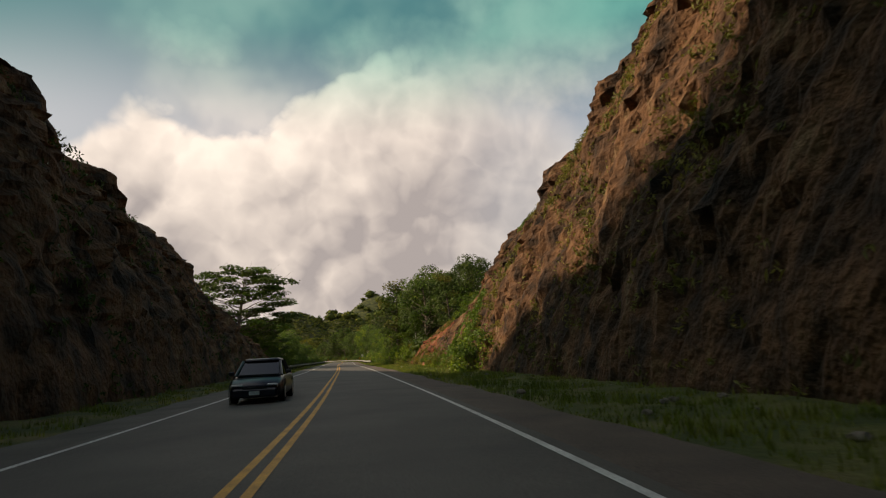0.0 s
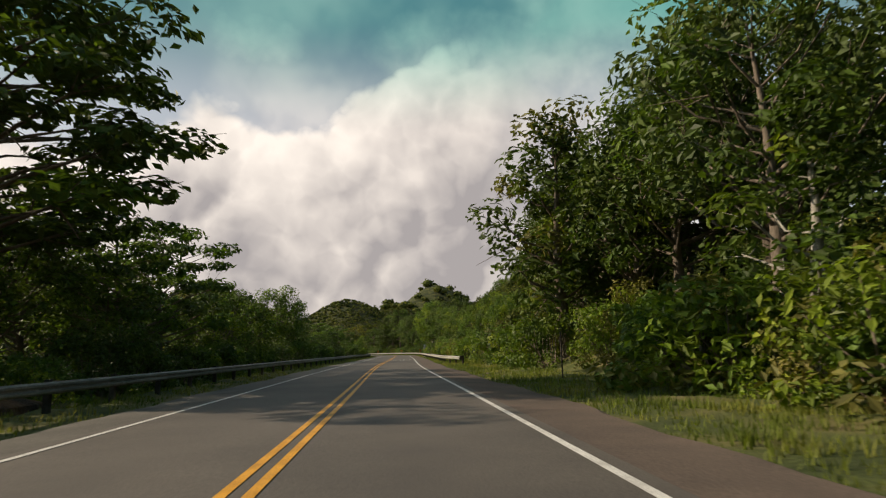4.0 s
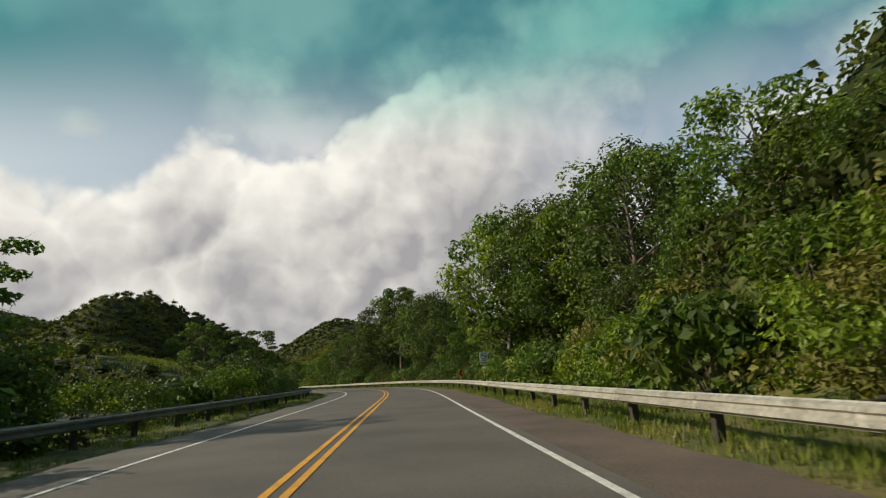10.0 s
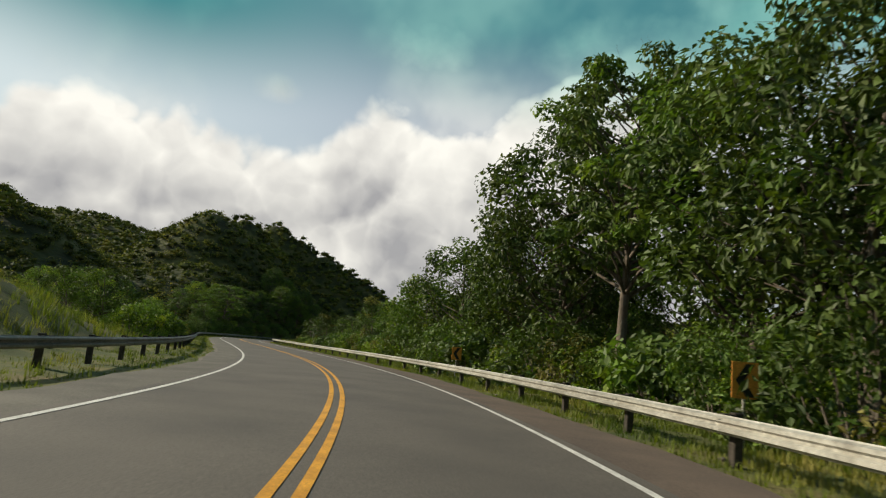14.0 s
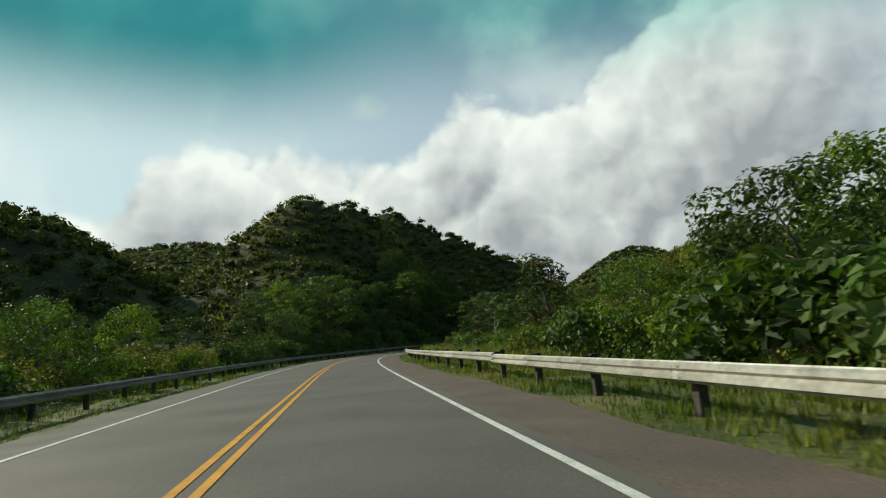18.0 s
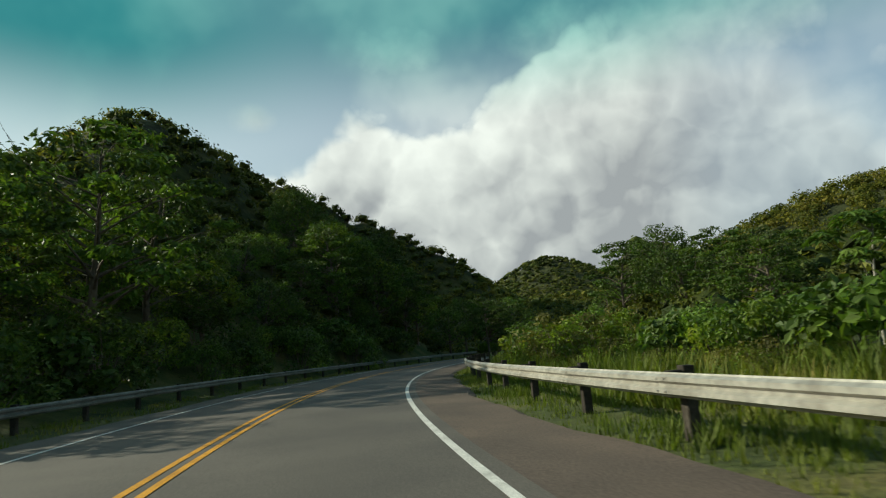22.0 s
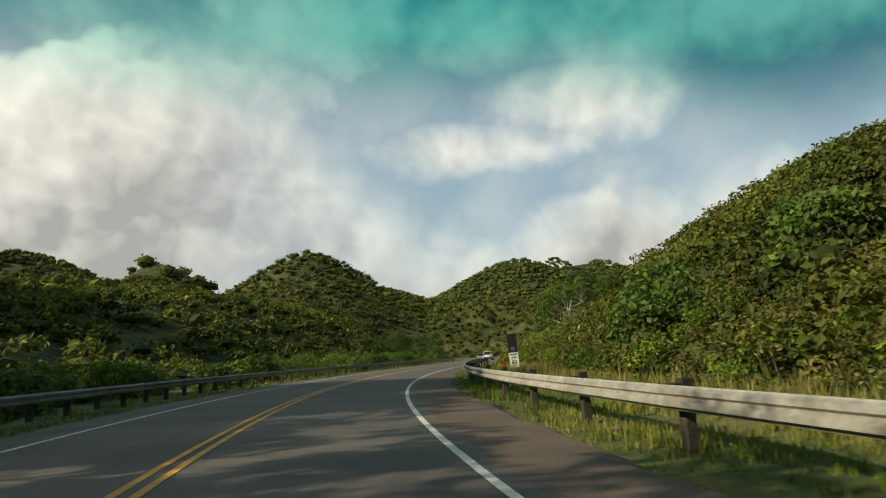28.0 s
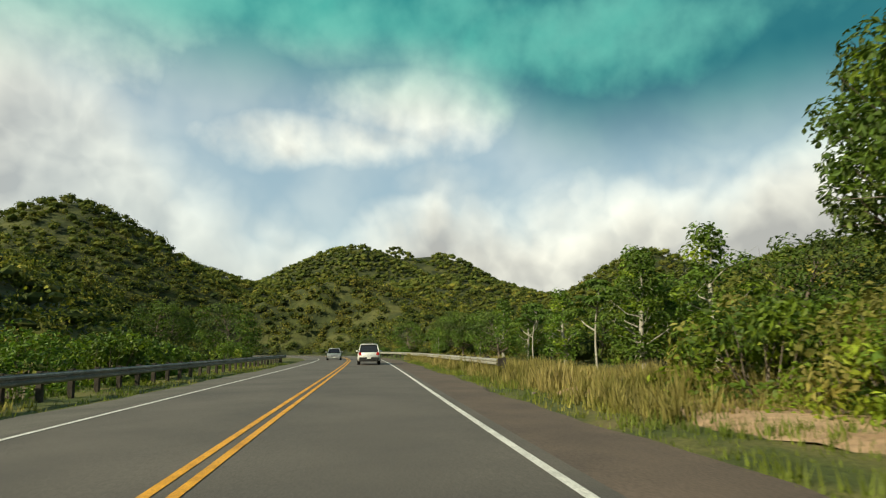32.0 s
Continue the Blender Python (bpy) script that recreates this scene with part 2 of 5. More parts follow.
# ---- materials ----
def material(name, stops, scale=4.0, rough=0.8, bump=0.0, detail=5, fine=None, metal=0.0, spread=0.0, transl=0.0, island=0.0,
             stretch=None, spec=0.3, object_space=True):
    """A surface: colours along a noise, a second finer noise, bump, and a spread of tone from object to object or piece to piece."""
    m = bpy.data.materials.new(name)
    m.use_nodes = True
    nt = m.node_tree
    N, L = nt.nodes, nt.links
    b = N["Principled BSDF"]
    b.inputs["Roughness"].default_value, b.inputs["Metallic"].default_value = rough, metal
    b.inputs["Specular IOR Level"].default_value = spec
    if object_space:
        vec = N.new("ShaderNodeTexCoord").outputs["Object"]
    else:
        vec = N.new("ShaderNodeNewGeometry").outputs["Position"]
    if stretch:
        mp = N.new("ShaderNodeMapping")
        mp.inputs["Scale"].default_value = stretch
        L.new(vec, mp.inputs["Vector"])
        vec = mp.outputs[0]
    n1 = N.new("ShaderNodeTexNoise")
    n1.inputs["Scale"].default_value, n1.inputs["Detail"].default_value = scale, detail
    L.new(vec, n1.inputs["Vector"])
    ramp = N.new("ShaderNodeValToRGB")
    while len(ramp.color_ramp.elements) < len(stops):
        ramp.color_ramp.elements.new(0.5)
    for e, (p, c) in zip(ramp.color_ramp.elements, stops):
        e.position, e.color = p, (*c, 1)
    L.new(n1.outputs["Fac"], ramp.inputs[0])
    col = ramp.outputs[0]
    n2 = N.new("ShaderNodeTexNoise")
    n2.inputs["Scale"].default_value, n2.inputs["Detail"].default_value = fine or scale * 9, 4
    L.new(vec, n2.inputs["Vector"])
    mr = N.new("ShaderNodeMapRange")
    mr.inputs["From Min"].default_value, mr.inputs["From Max"].default_value = 0.3, 0.7
    mr.inputs["To Min"].default_value, mr.inputs["To Max"].default_value = 0.72, 1.22
    L.new(n2.outputs["Fac"], mr.inputs["Value"])
    gain = mr.outputs[0]
    if spread or island:
        src = N.new("ShaderNodeObjectInfo").outputs["Random"] if spread else N.new("ShaderNodeNewGeometry").outputs["Random Per Island"]
        ms = N.new("ShaderNodeMapRange")
        k = spread or island
        ms.inputs["To Min"].default_value, ms.inputs["To Max"].default_value = 1 - k, 1 + k
        L.new(src, ms.inputs["Value"])
        mm = N.new("ShaderNodeMath")
        mm.operation = "MULTIPLY"
        L.new(gain, mm.inputs[0])
        L.new(ms.outputs[0], mm.inputs[1])
        gain = mm.outputs[0]
        if spread and island:
            src2 = N.new("ShaderNodeNewGeometry").outputs["Random Per Island"]
            ms2 = N.new("ShaderNodeMapRange")
            ms2.inputs["To Min"].default_value, ms2.inputs["To Max"].default_value = 1 - island, 1 + island
            L.new(src2, ms2.inputs["Value"])
            m3 = N.new("ShaderNodeMath")
            m3.operation = "MULTIPLY"
            L.new(gain, m3.inputs[0])
            L.new(ms2.outputs[0], m3.inputs[1])
            gain = m3.outputs[0]
    vm = N.new("ShaderNodeVectorMath")
    vm.operation = "SCALE"
    L.new(col, vm.inputs[0])
    L.new(gain, vm.inputs["Scale"])
    L.new(vm.outputs[0], b.inputs["Base Color"])
    if bump:
        bp = N.new("ShaderNodeBump")
        bp.inputs["Strength"].default_value, bp.inputs["Distance"].default_value = 1.0, bump
        L.new(n2.outputs["Fac"], bp.inputs["Height"])
        L.new(bp.outputs[0], b.inputs["Normal"])
    if transl:
        tr = N.new("ShaderNodeBsdfTranslucent")
        gl = N.new("ShaderNodeVectorMath")
        gl.operation = "MULTIPLY"
        gl.inputs[1].default_value = (1.25, 1.35, 0.55)
        L.new(vm.outputs[0], gl.inputs[0])
        L.new(gl.outputs[0], tr.inputs[0])
        mx = N.new("ShaderNodeMixShader")
        mx.inputs[0].default_value = transl
        L.new(b.outputs[0], mx.inputs[1])
        L.new(tr.outputs[0], mx.inputs[2])
        L.new(mx.outputs[0], N["Material Output"].inputs[0])
    return m


M_ASPHALT = material("asphalt", [(0.3, (0.081, 0.071, 0.064)), (0.5, (0.107, 0.093, 0.081)), (0.7, (0.131, 0.113, 0.098))], 0.35, 0.78, 0.004, fine=38, spec=0.35, object_space=False, stretch=(1, 1, 1))
M_SHOULDER = material("shoulder_asphalt", [(0.3, (0.092, 0.070, 0.058)), (0.55, (0.125, 0.093, 0.074)), (0.75, (0.160, 0.116, 0.092))], 0.6, 0.88, 0.008, fine=26, object_space=False)
M_SHOULDERGREY = material("grey_shoulder_asphalt", [(0.3, (0.092, 0.083, 0.072)), (0.55, (0.128, 0.116, 0.100)), (0.75, (0.160, 0.144, 0.124))], 0.6, 0.88, 0.008, fine=26, object_space=False)
M_YELLOW = material("yellow_paint", [(0.3, (0.480, 0.218, 0.015)), (0.6, (0.720, 0.345, 0.025))], 2.0, 0.6, 0.002, fine=30, object_space=False)
M_WHITE = material("white_paint", [(0.3, (0.50, 0.48, 0.45)), (0.6, (0.72, 0.70, 0.66))], 2.0, 0.6, 0.002, fine=30, object_space=False)
M_TURF = material("turf", [(0.28, (0.034, 0.048, 0.013)), (0.46, (0.070, 0.085, 0.021)), (0.60, (0.125, 0.118, 0.036)), (0.72, (0.165, 0.128, 0.058)), (0.84, (0.200, 0.140, 0.075))], 0.45, 0.95, 0.04, fine=9, object_space=False)
M_FORESTFLOOR = material("undergrowth", [(0.36, (0.020, 0.027, 0.009)), (0.5, (0.046, 0.055, 0.016)), (0.64, (0.088, 0.090, 0.028))], 0.11, 0.95, 0.6, fine=0.55, object_space=False)
M_ROCK = material("weathered_rock", [(0.28, (0.012, 0.008, 0.006)), (0.40, (0.046, 0.026, 0.015)), (0.50, (0.098, 0.050, 0.026)), (0.60, (0.150, 0.074, 0.035)), (0.68, (0.172, 0.104, 0.052)), (0.80, (0.290, 0.185, 0.112))], 0.75, 0.95, 0.26, detail=14, fine=4.5, object_space=False, stretch=(1, 1, 0.8))
M_REDROCK = material("red_clay_rock", [(0.28, (0.022, 0.012, 0.008)), (0.40, (0.090, 0.034, 0.018)), (0.50, (0.21, 0.072, 0.034)), (0.58, (0.27, 0.105, 0.050)), (0.66, (0.15, 0.068, 0.036)), (0.78, (0.34, 0.19, 0.10))], 1.2, 0.95, 0.18, detail=12, fine=5.5, object_space=False, stretch=(1, 1, 0.65))
M_SAND = material("bare_earth", [(0.3, (0.30, 0.19, 0.11)), (0.7, (0.48, 0.33, 0.21))], 0.8, 0.95, 0.03, fine=9, object_space=False)
M_BARK = material("bark", [(0.3, (0.07, 0.052, 0.038)), (0.7, (0.20, 0.165, 0.13))], 3.0, 0.9, 0.02, fine=22, stretch=(1, 1, 0.25), spread=0.25)
M_PALEBARK = material("pale_bark", [(0.3, (0.26, 0.24, 0.20)), (0.7, (0.46, 0.43, 0.38))], 3.0, 0.85, 0.01, fine=22, stretch=(1, 1, 2.5), spread=0.15)
M_LEAF = material("leaf_green", [(0.3, (0.052, 0.097, 0.015)), (0.55, (0.102, 0.160, 0.022)), (0.75, (0.193, 0.235, 0.034))], 0.35, 0.56, 0, fine=2.5, spread=0.30, island=0.42, transl=0.30, spec=0.30)
M_LEAFDARK = material("leaf_dark", [(0.3, (0.044, 0.075, 0.017)), (0.55, (0.083, 0.120, 0.023)), (0.75, (0.145, 0.177, 0.032))], 0.35, 0.55, 0, fine=2.5, spread=0.28, island=0.42, transl=0.22, spec=0.30)
M_LEAFBRIGHT = material("leaf_bright", [(0.3, (0.096, 0.150, 0.016)), (0.55, (0.175, 0.232, 0.023)), (0.75, (0.298, 0.300, 0.039))], 0.4, 0.5, 0, fine=3, spread=0.25, island=0.4, transl=0.36, spec=0.28)
M_LEAFDRY = material("leaf_dry", [(0.3, (0.080, 0.088, 0.020)), (0.55, (0.155, 0.145, 0.033)), (0.75, (0.255, 0.205, 0.055))], 0.4, 0.6, 0, fine=3, spread=0.3, island=0.4, transl=0.28)
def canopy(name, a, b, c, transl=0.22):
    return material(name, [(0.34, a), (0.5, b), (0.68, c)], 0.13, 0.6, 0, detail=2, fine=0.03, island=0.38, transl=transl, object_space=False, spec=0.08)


# the second, dark one also colours the near crowns' lumps as inner shade
M_CANOPY = [canopy("canopy_leaves", (0.048, 0.067, 0.016), (0.095, 0.114, 0.024), (0.151, 0.154, 0.037)), canopy("dark_leaves_and_inner_shade", (0.026, 0.041, 0.013), (0.051, 0.066, 0.018), (0.085, 0.092, 0.026)),
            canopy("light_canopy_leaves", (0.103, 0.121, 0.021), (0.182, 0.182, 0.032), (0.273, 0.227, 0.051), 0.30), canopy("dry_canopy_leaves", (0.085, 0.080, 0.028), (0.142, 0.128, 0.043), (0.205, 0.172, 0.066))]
M_GRASS = material("grass_blades", [(0.3, (0.072, 0.112, 0.016)), (0.52, (0.158, 0.188, 0.029)), (0.70, (0.300, 0.255, 0.065)), (0.85, (0.450, 0.360, 0.130))], 0.22, 0.7, 0, fine=2, island=0.35, transl=0.30, object_space=False)
M_STRAW = material("dry_grass_blades", [(0.3, (0.16, 0.15, 0.035)), (0.6, (0.30, 0.245, 0.09)), (0.8, (0.42, 0.33, 0.15))], 0.3, 0.75, 0, fine=2, island=0.35, transl=0.30, object_space=False)
M_STEEL = material("galvanised_steel", [(0.22, (0.20, 0.175, 0.14)), (0.36, (0.30, 0.275, 0.235)), (0.5, (0.39, 0.37, 0.325)), (0.7, (0.47, 0.45, 0.40))], 0.8, 0.55, 0.002, fine=7, metal=0.25, spread=0.14)
# a darker steel than the one above, for the left rails
M_DARKSTEEL = material("dark_steel", [(0.25, (0.10, 0.098, 0.092)), (0.5, (0.20, 0.195, 0.18)), (0.7, (0.30, 0.29, 0.27))], 0.7, 0.6, 0.003, fine=14, metal=0.25, spread=0.10)
M_POST = material("post_timber", [(0.3, (0.022, 0.018, 0.014)), (0.7, (0.065, 0.054, 0.043))], 3, 0.9, 0.01, fine=20, spread=0.3)


# ---- the road's course ----
STEP = 0.5
FIRST, LAST = -58.0, 800.0
_knot_s = np.arange(len(HEADINGS)) * 12.0 - 10.0
FINE = np.arange(FIRST, LAST, STEP)
_th = np.radians(np.interp(FINE, _knot_s, HEADINGS))
_th = np.convolve(np.pad(_th, 12, mode="edge"), np.ones(25) / 25, "valid")
_x = np.r_[0, np.cumsum(-np.sin(_th[:-1]) * STEP)]
_y = np.r_[0, np.cumsum(np.cos(_th[:-1]) * STEP)]
_x, _y = _x - np.interp(-10.0, FINE, _x), _y - np.interp(-10.0, FINE, _y)


def road_xy(s, u):
    """Places at s metres along the middle of the road and u metres to its right."""
    s, u = np.asarray(s, float), np.asarray(u, float)
    h = np.interp(s, FINE, _th)
    return np.interp(s, FINE, _x) + u * np.cos(h), np.interp(s, FINE, _y) + u * np.sin(h)


def heading(s):
    return float(np.interp(s, FINE, _th))


def road_su(x, y):
    """The nearest place along the road, and the distance to its right."""
    x, y = np.asarray(x, float).ravel(), np.asarray(y, float).ravel()
    cs, ct = FINE[::8], _th[::8]
    cx, cy = _x[::8], _y[::8]
    idx = np.empty(len(x), int)
    for i in range(0, len(x), 4000):
        d = (x[i:i + 4000, None] - cx) ** 2 + (y[i:i + 4000, None] - cy) ** 2
        idx[i:i + 4000] = d.argmin(1)
    dx, dy = x - cx[idx], y - cy[idx]
    c, s = np.cos(ct[idx]), np.sin(ct[idx])
    s0 = cs[idx] + np.clip(-s * dx + c * dy, -4, 4)
    u = dx * c + dy * s
    far = np.hypot(dx, dy)
    return s0, np.where(far > np.abs(u) + 6, np.sign(u + 1e-9) * far, u)


# ---- the lie of the land ----
# side slopes: along the road, the distance at which the ground begins to rise, the rise, and how far out it is reached
RIGHT = [(-60, 17, 28, 15), (0, 17, 27, 15), (20, 17, 21, 15), (40, 17, 16, 15), (52, 17, 14, 15), (62, 16, 11, 15), (74, 15, 9, 16), (90, 13, 8, 22), (110, 11, 8, 30), (140, 10, 8, 45),
         (175, 10, 14, 42), (210, 10, 20, 40), (236, 10, 21, 40), (250, 10.5, 12, 40), (262, 11, 6, 40), (285, 12, 0.5, 30), (400, 12, 1, 30), (450, 13, 3, 40), (490, 12, 5, 40), (515, 12, 10.5, 42), (540, 12, 18.5, 45),
         (560, 12.5, 18, 52), (600, 12.5, 21, 52), (614, 12.5, 21, 46), (628, 13, 13, 42), (642, 14, 3, 35), (655, 14, 1.5, 30), (800, 14, 2, 40)]
LEFT = [(-60, 12, 60, 58), (-8, 12, 64, 50), (10, 12, 55, 48), (20, 12, 46.5, 46), (26, 12, 43, 46), (32, 12, 38, 45), (38, 12, 36.5, 44), (46, 11.5, 32, 42), (54, 11.5, 16, 30), (68, 11, 11, 20), (80, 10, 6, 18), (95, 10, 1.5, 18), (110, 10, 0.5, 20), (200, 10, 0.0, 30),
        (280, 10, 0.0, 30), (300, 10, 6, 26), (330, 10, 8, 28), (352, 11, 3, 30), (380, 11, 2, 40), (425, 10.5, 2, 40), (448, 10, 4, 45), (466, 9.5, 9, 45), (484, 9.5, 15, 40), (493, 9.5, 18, 36), (504, 9.5, 22, 32), (514, 9.5, 22, 30), (525, 10, 19, 30), (538, 10, 8, 28), (550, 11, 0, 30),
        (800, 12, 0, 30)]
# hills: x, y, height, radius, ellipse, turn
HILLS = [(-160, 528, 51, 34, 1.0, 0), (-174, 576, 59, 30, 1.0, 0), (-174, 641, 61, 28, 1.0, 0), (-149, 653, 47, 27, 1.0, 0), (-188, 634, 68, 34, 1.0, 0), (-161, 648, 54, 30, 1.0, 0), (-137, 658, 40, 28, 1.0, 0), (-122, 672, 26, 26, 1.0, 0), (-190, 580, 54, 30, 1.0, 0), (-169, 446, 32, 30, 1.0, 0), (-232, 482, 51, 42, 1.0, 0), (-185, 478, 27, 40, 1.0, 0), (-150, 458, 14, 36, 1.0, 0), (27, 858, 61, 56, 1.0, 0), (-38, 790, 26, 90, 1.5, 60), (-40, 1000, 64, 90, 1.0, 0), (-95, 730, 22, 90, 1.3, 30), (60, 850, 22, 60, 1.0, 0),
         (325, 1045, 99, 115, 1.0, 0), (412, 1010, 96, 90, 1.0, 0), (368, 1030, 101, 60, 1.0, 0), (240, 1040, 60, 100, 1.0, 0), (250, 725, 49, 50, 1.0, 0), (310, 700, 32, 70, 1.0, 0), (92, 774, 28, 44, 1.0, 0), (90, 900, 30, 60, 1.0, 0),
         (30, 1480, 152, 120, 1.0, 0), (-60, 1430, 105, 110, 1.0, 0), (-112, 1005, 80, 80, 1.2, 40), (110, 960, 55, 95, 1.0, 0), (330, 930, 60, 130, 1.0, 0), (-330, 640, 70, 130, 1.0, 0), (-300, 300, 40, 130, 1.0, 0),
         (170, 250, 42, 90, 1.5, 80), (230, 480, 45, 110, 1.4, 70), (430, 650, 70, 150, 1.0, 0)]


def side_table(rows, s):
    k = np.array(rows, float)
    return [np.interp(s, k[:, 0], k[:, i]) for i in (1, 2, 3)]


def wave(x, y, size, seed=0.0):
    return (np.sin(x / size + 1.3 * seed) * np.cos(y / size * 1.13 + seed) + 0.5 * np.sin(x / size * 2.3 + y / size * 1.7 + seed * 2.1)) / 1.5


def land(x, y, su=None):
    """Height of the ground."""
    x, y = np.asarray(x, float).ravel(), np.asarray(y, float).ravel()
    s, u = road_su(x, y) if su is None else su
    a = np.abs(u)
    t0, r0, w0 = side_table(RIGHT, s)
    t1, r1, w1 = side_table(LEFT, s)
    toe, rise, wide = np.where(u > 0, t0, t1), np.where(u > 0, r0, r1), np.where(u > 0, w0, w1)
    d = np.clip((a - toe) / wide, 0, 1)
    bank = rise * (1 - (1 - d) ** 2.0)
    fade = np.clip((a - toe - wide) / 120, 0, 1)
    bank = bank * (1 - 0.75 * fade)
    hill = np.zeros(len(x))
    for hx, hy, hz, r, el, turn in HILLS:
        c, n = math.cos(radians(turn)), math.sin(radians(turn))
        dx, dy = (x - hx) * c + (y - hy) * n, (-(x - hx) * n + (y - hy) * c) / el
        q = np.sqrt(dx * dx + dy * dy) / r
        hill = np.maximum(hill, hz * np.exp(-q ** 1.6 * 0.75))
    away = np.clip((a - 16) / 34, 0, 1)
    hill = (hill - 1.5).clip(0) * away * away * (3 - 2 * away)
    rough = (wave(x, y, 9.0) * 0.5 + wave(x, y, 23.0, 2.0) * 1.2) * np.clip((a - 9) / 25, 0, 1)
    z = np.maximum(bank, hill) + rough * 0.6
    dip = -0.10 - 0.25 * np.clip((a - 6) / 3, 0, 1) * (rise < 3)
    return np.where(a < 9, dip, z + dip)


def mesh_object(name, verts, faces, mat, parent=None, smooth=False):
    me = bpy.data.meshes.new(name)
    me.from_pydata([tuple(map(float, v)) for v in verts], [], [tuple(map(int, f)) for f in faces])
    if smooth:
        me.polygons.foreach_set("use_smooth", [True] * len(me.polygons))
    for m in (mat if isinstance(mat, (list, tuple)) else [mat]):
        me.materials.append(m)
    ob = new(name, me)
    ob.parent = parent
    return ob


def grid_faces(n, m, flip=False):
    i, j = np.meshgrid(np.arange(n - 1), np.arange(m - 1), indexing="ij")
    a = (i * m + j).ravel()
    f = np.c_[a, a + m, a + m + 1, a + 1]
    return f[:, ::-1] if flip else f


def strip(name, s0, s1, ds, us, z, mat, parent=None, wob=None, smooth=False):
    """A band along the road at the lateral places us, with heights z (a number, or one for each place)."""
    ss = np.arange(s0, s1 + 1e-6, ds)
    us = np.asarray(us, float)
    S, U = np.meshgrid(ss, us, indexing="ij")
    Z = np.broadcast_to(np.asarray(z, float), U.shape).copy()
    if wob is not None:
        U, Z = wob(S, U, Z)
    X, Y = road_xy(S, U)
    return mesh_object(name, np.c_[X.ravel(), Y.ravel(), Z.ravel()], grid_faces(len(ss), len(us), flip=True), mat, parent, smooth)


# ground: one sheet to the horizon, close-meshed along the road
def graded(lo, hi, step, reach):
    mid = np.arange(lo, hi + 1e-6, step)
    out, d, v = [], step, hi
    while v < hi + reach:
        d *= 1.09
        v += d
        out.append(v)
    left, d, v = [], step, lo
    while v > lo - reach:
        d *= 1.09
        v -= d
        left.append(v)
    return np.r_[left[::-1], mid, out]


gx, gy = graded(-190, 130, 3.0, 2600), graded(-40, 760, 3.0, 2600)
GX, GY = np.meshgrid(gx, gy, indexing="ij")
gsu = road_su(GX, GY)
gz = land(GX, GY, gsu)
gz = np.where(np.abs(gsu[1]) < 8.6, -0.9, np.where(np.abs(gsu[1]) < 12, gz - 0.5, gz))
ground = mesh_object("ground", np.c_[GX.ravel(), GY.ravel(), gz], grid_faces(len(gx), len(gy), flip=True), M_FORESTFLOOR, None, True)
tagged(ground, "green overgrown ground rising to hills beside the road", "ground", kind="structure")

# carriageway, shoulders, lines
road = strip("road", FIRST, 795, 2.0, [-3.95, -2, 0, 2, 3.95], [-0.02, 0.0, 0.02, 0.0, -0.02], M_ASPHALT)
tagged(road, "grey-brown worn asphalt carriageway with two lanes", "road", kind="structure")


def ragged(sign, edge):
    def f(S, U, Z):
        k = np.abs(U) >= edge - 0.01
        U = U + k * sign * (0.12 * np.sin(S * 0.31 + sign) + 0.08 * np.sin(S * 0.83) + 0.05 * np.sin(S * 2.1))
        return U, Z
    return f


shoulder_r = strip("shoulder_right", FIRST, 795, 1.0, [3.95, 4.7, 5.55, 5.75], [-0.02, -0.035, -0.055, -0.14], M_SHOULDER, wob=ragged(1, 5.5))
tagged(shoulder_r, "brownish asphalt shoulder with a crumbling edge", "road shoulder", kind="structure")
shoulder_l = strip("shoulder_left", FIRST, 795, 1.0, [-5.55, -5.35, -4.6, -3.95], [-0.14, -0.05, -0.035, -0.02], M_SHOULDERGREY, wob=ragged(-1, 5.3))
tagged(shoulder_l, "narrow pale grey asphalt shoulder beside the lane", "road shoulder", kind="structure")
for name, u, w, mat, lab in (("centre_line", -0.13, 0.115, M_YELLOW, "solid yellow centre line, one of a pair"), ("centre_line", 0.13, 0.115, M_YELLOW, "solid yellow centre line, one of a pair"),
                             ("edge_line", 3.65, 0.12, M_WHITE, "solid white painted edge line"), ("edge_line", -3.65, 0.12, M_WHITE, "solid white painted edge line")):
    zz = 0.02 - abs(u) * 0.010 + 0.008
    tagged(strip(name, FIRST, 795, 1.0, [u - w / 2, u + w / 2], zz, mat), lab, "road marking", kind="structure")


# verges: grassy strips from the asphalt's edge to the foot of the slopes
def verge(name, sign, e0, outer):
    lat = np.array([e0, e0 + 0.3, e0 + 0.8, e0 + 1.4, e0 + 2.1, e0 + 2.9, e0 + 3.8, e0 + 5, e0 + 6.4, e0 + 8, outer]) * sign
    if sign < 0:
        lat = lat[::-1]

    def f(S, U, Z):
        X, Y = road_xy(S, U)
        base = land(X, Y, (S.ravel(), U.ravel())).reshape(U.shape)
        a = np.abs(U)
        near = np.clip((a - e0) / 3.5, 0, 1)
        bumps = 0.05 * np.sin(S * 1.7 + U * 2.2) + 0.04 * np.sin(S * 0.6 - U * 1.1) + 0.03 * np.sin(S * 3.9 + U)
        Z = np.where(a < 9, -0.10 + bumps * near - 0.06 * (1 - near), base + bumps + 0.03)
        return U, Z
    return strip(name, FIRST, 790, 1.0, lat, 0.0, M_TURF, wob=f, smooth=True)


tagged(verge("verge_right", 1, 5.5, 15.5), "rough green and straw-coloured grass verge", "verge", kind="structure")
tagged(verge("verge_left", -1, 5.3, 15.5), "rough green grass verge beside the lane", "verge", kind="structure")


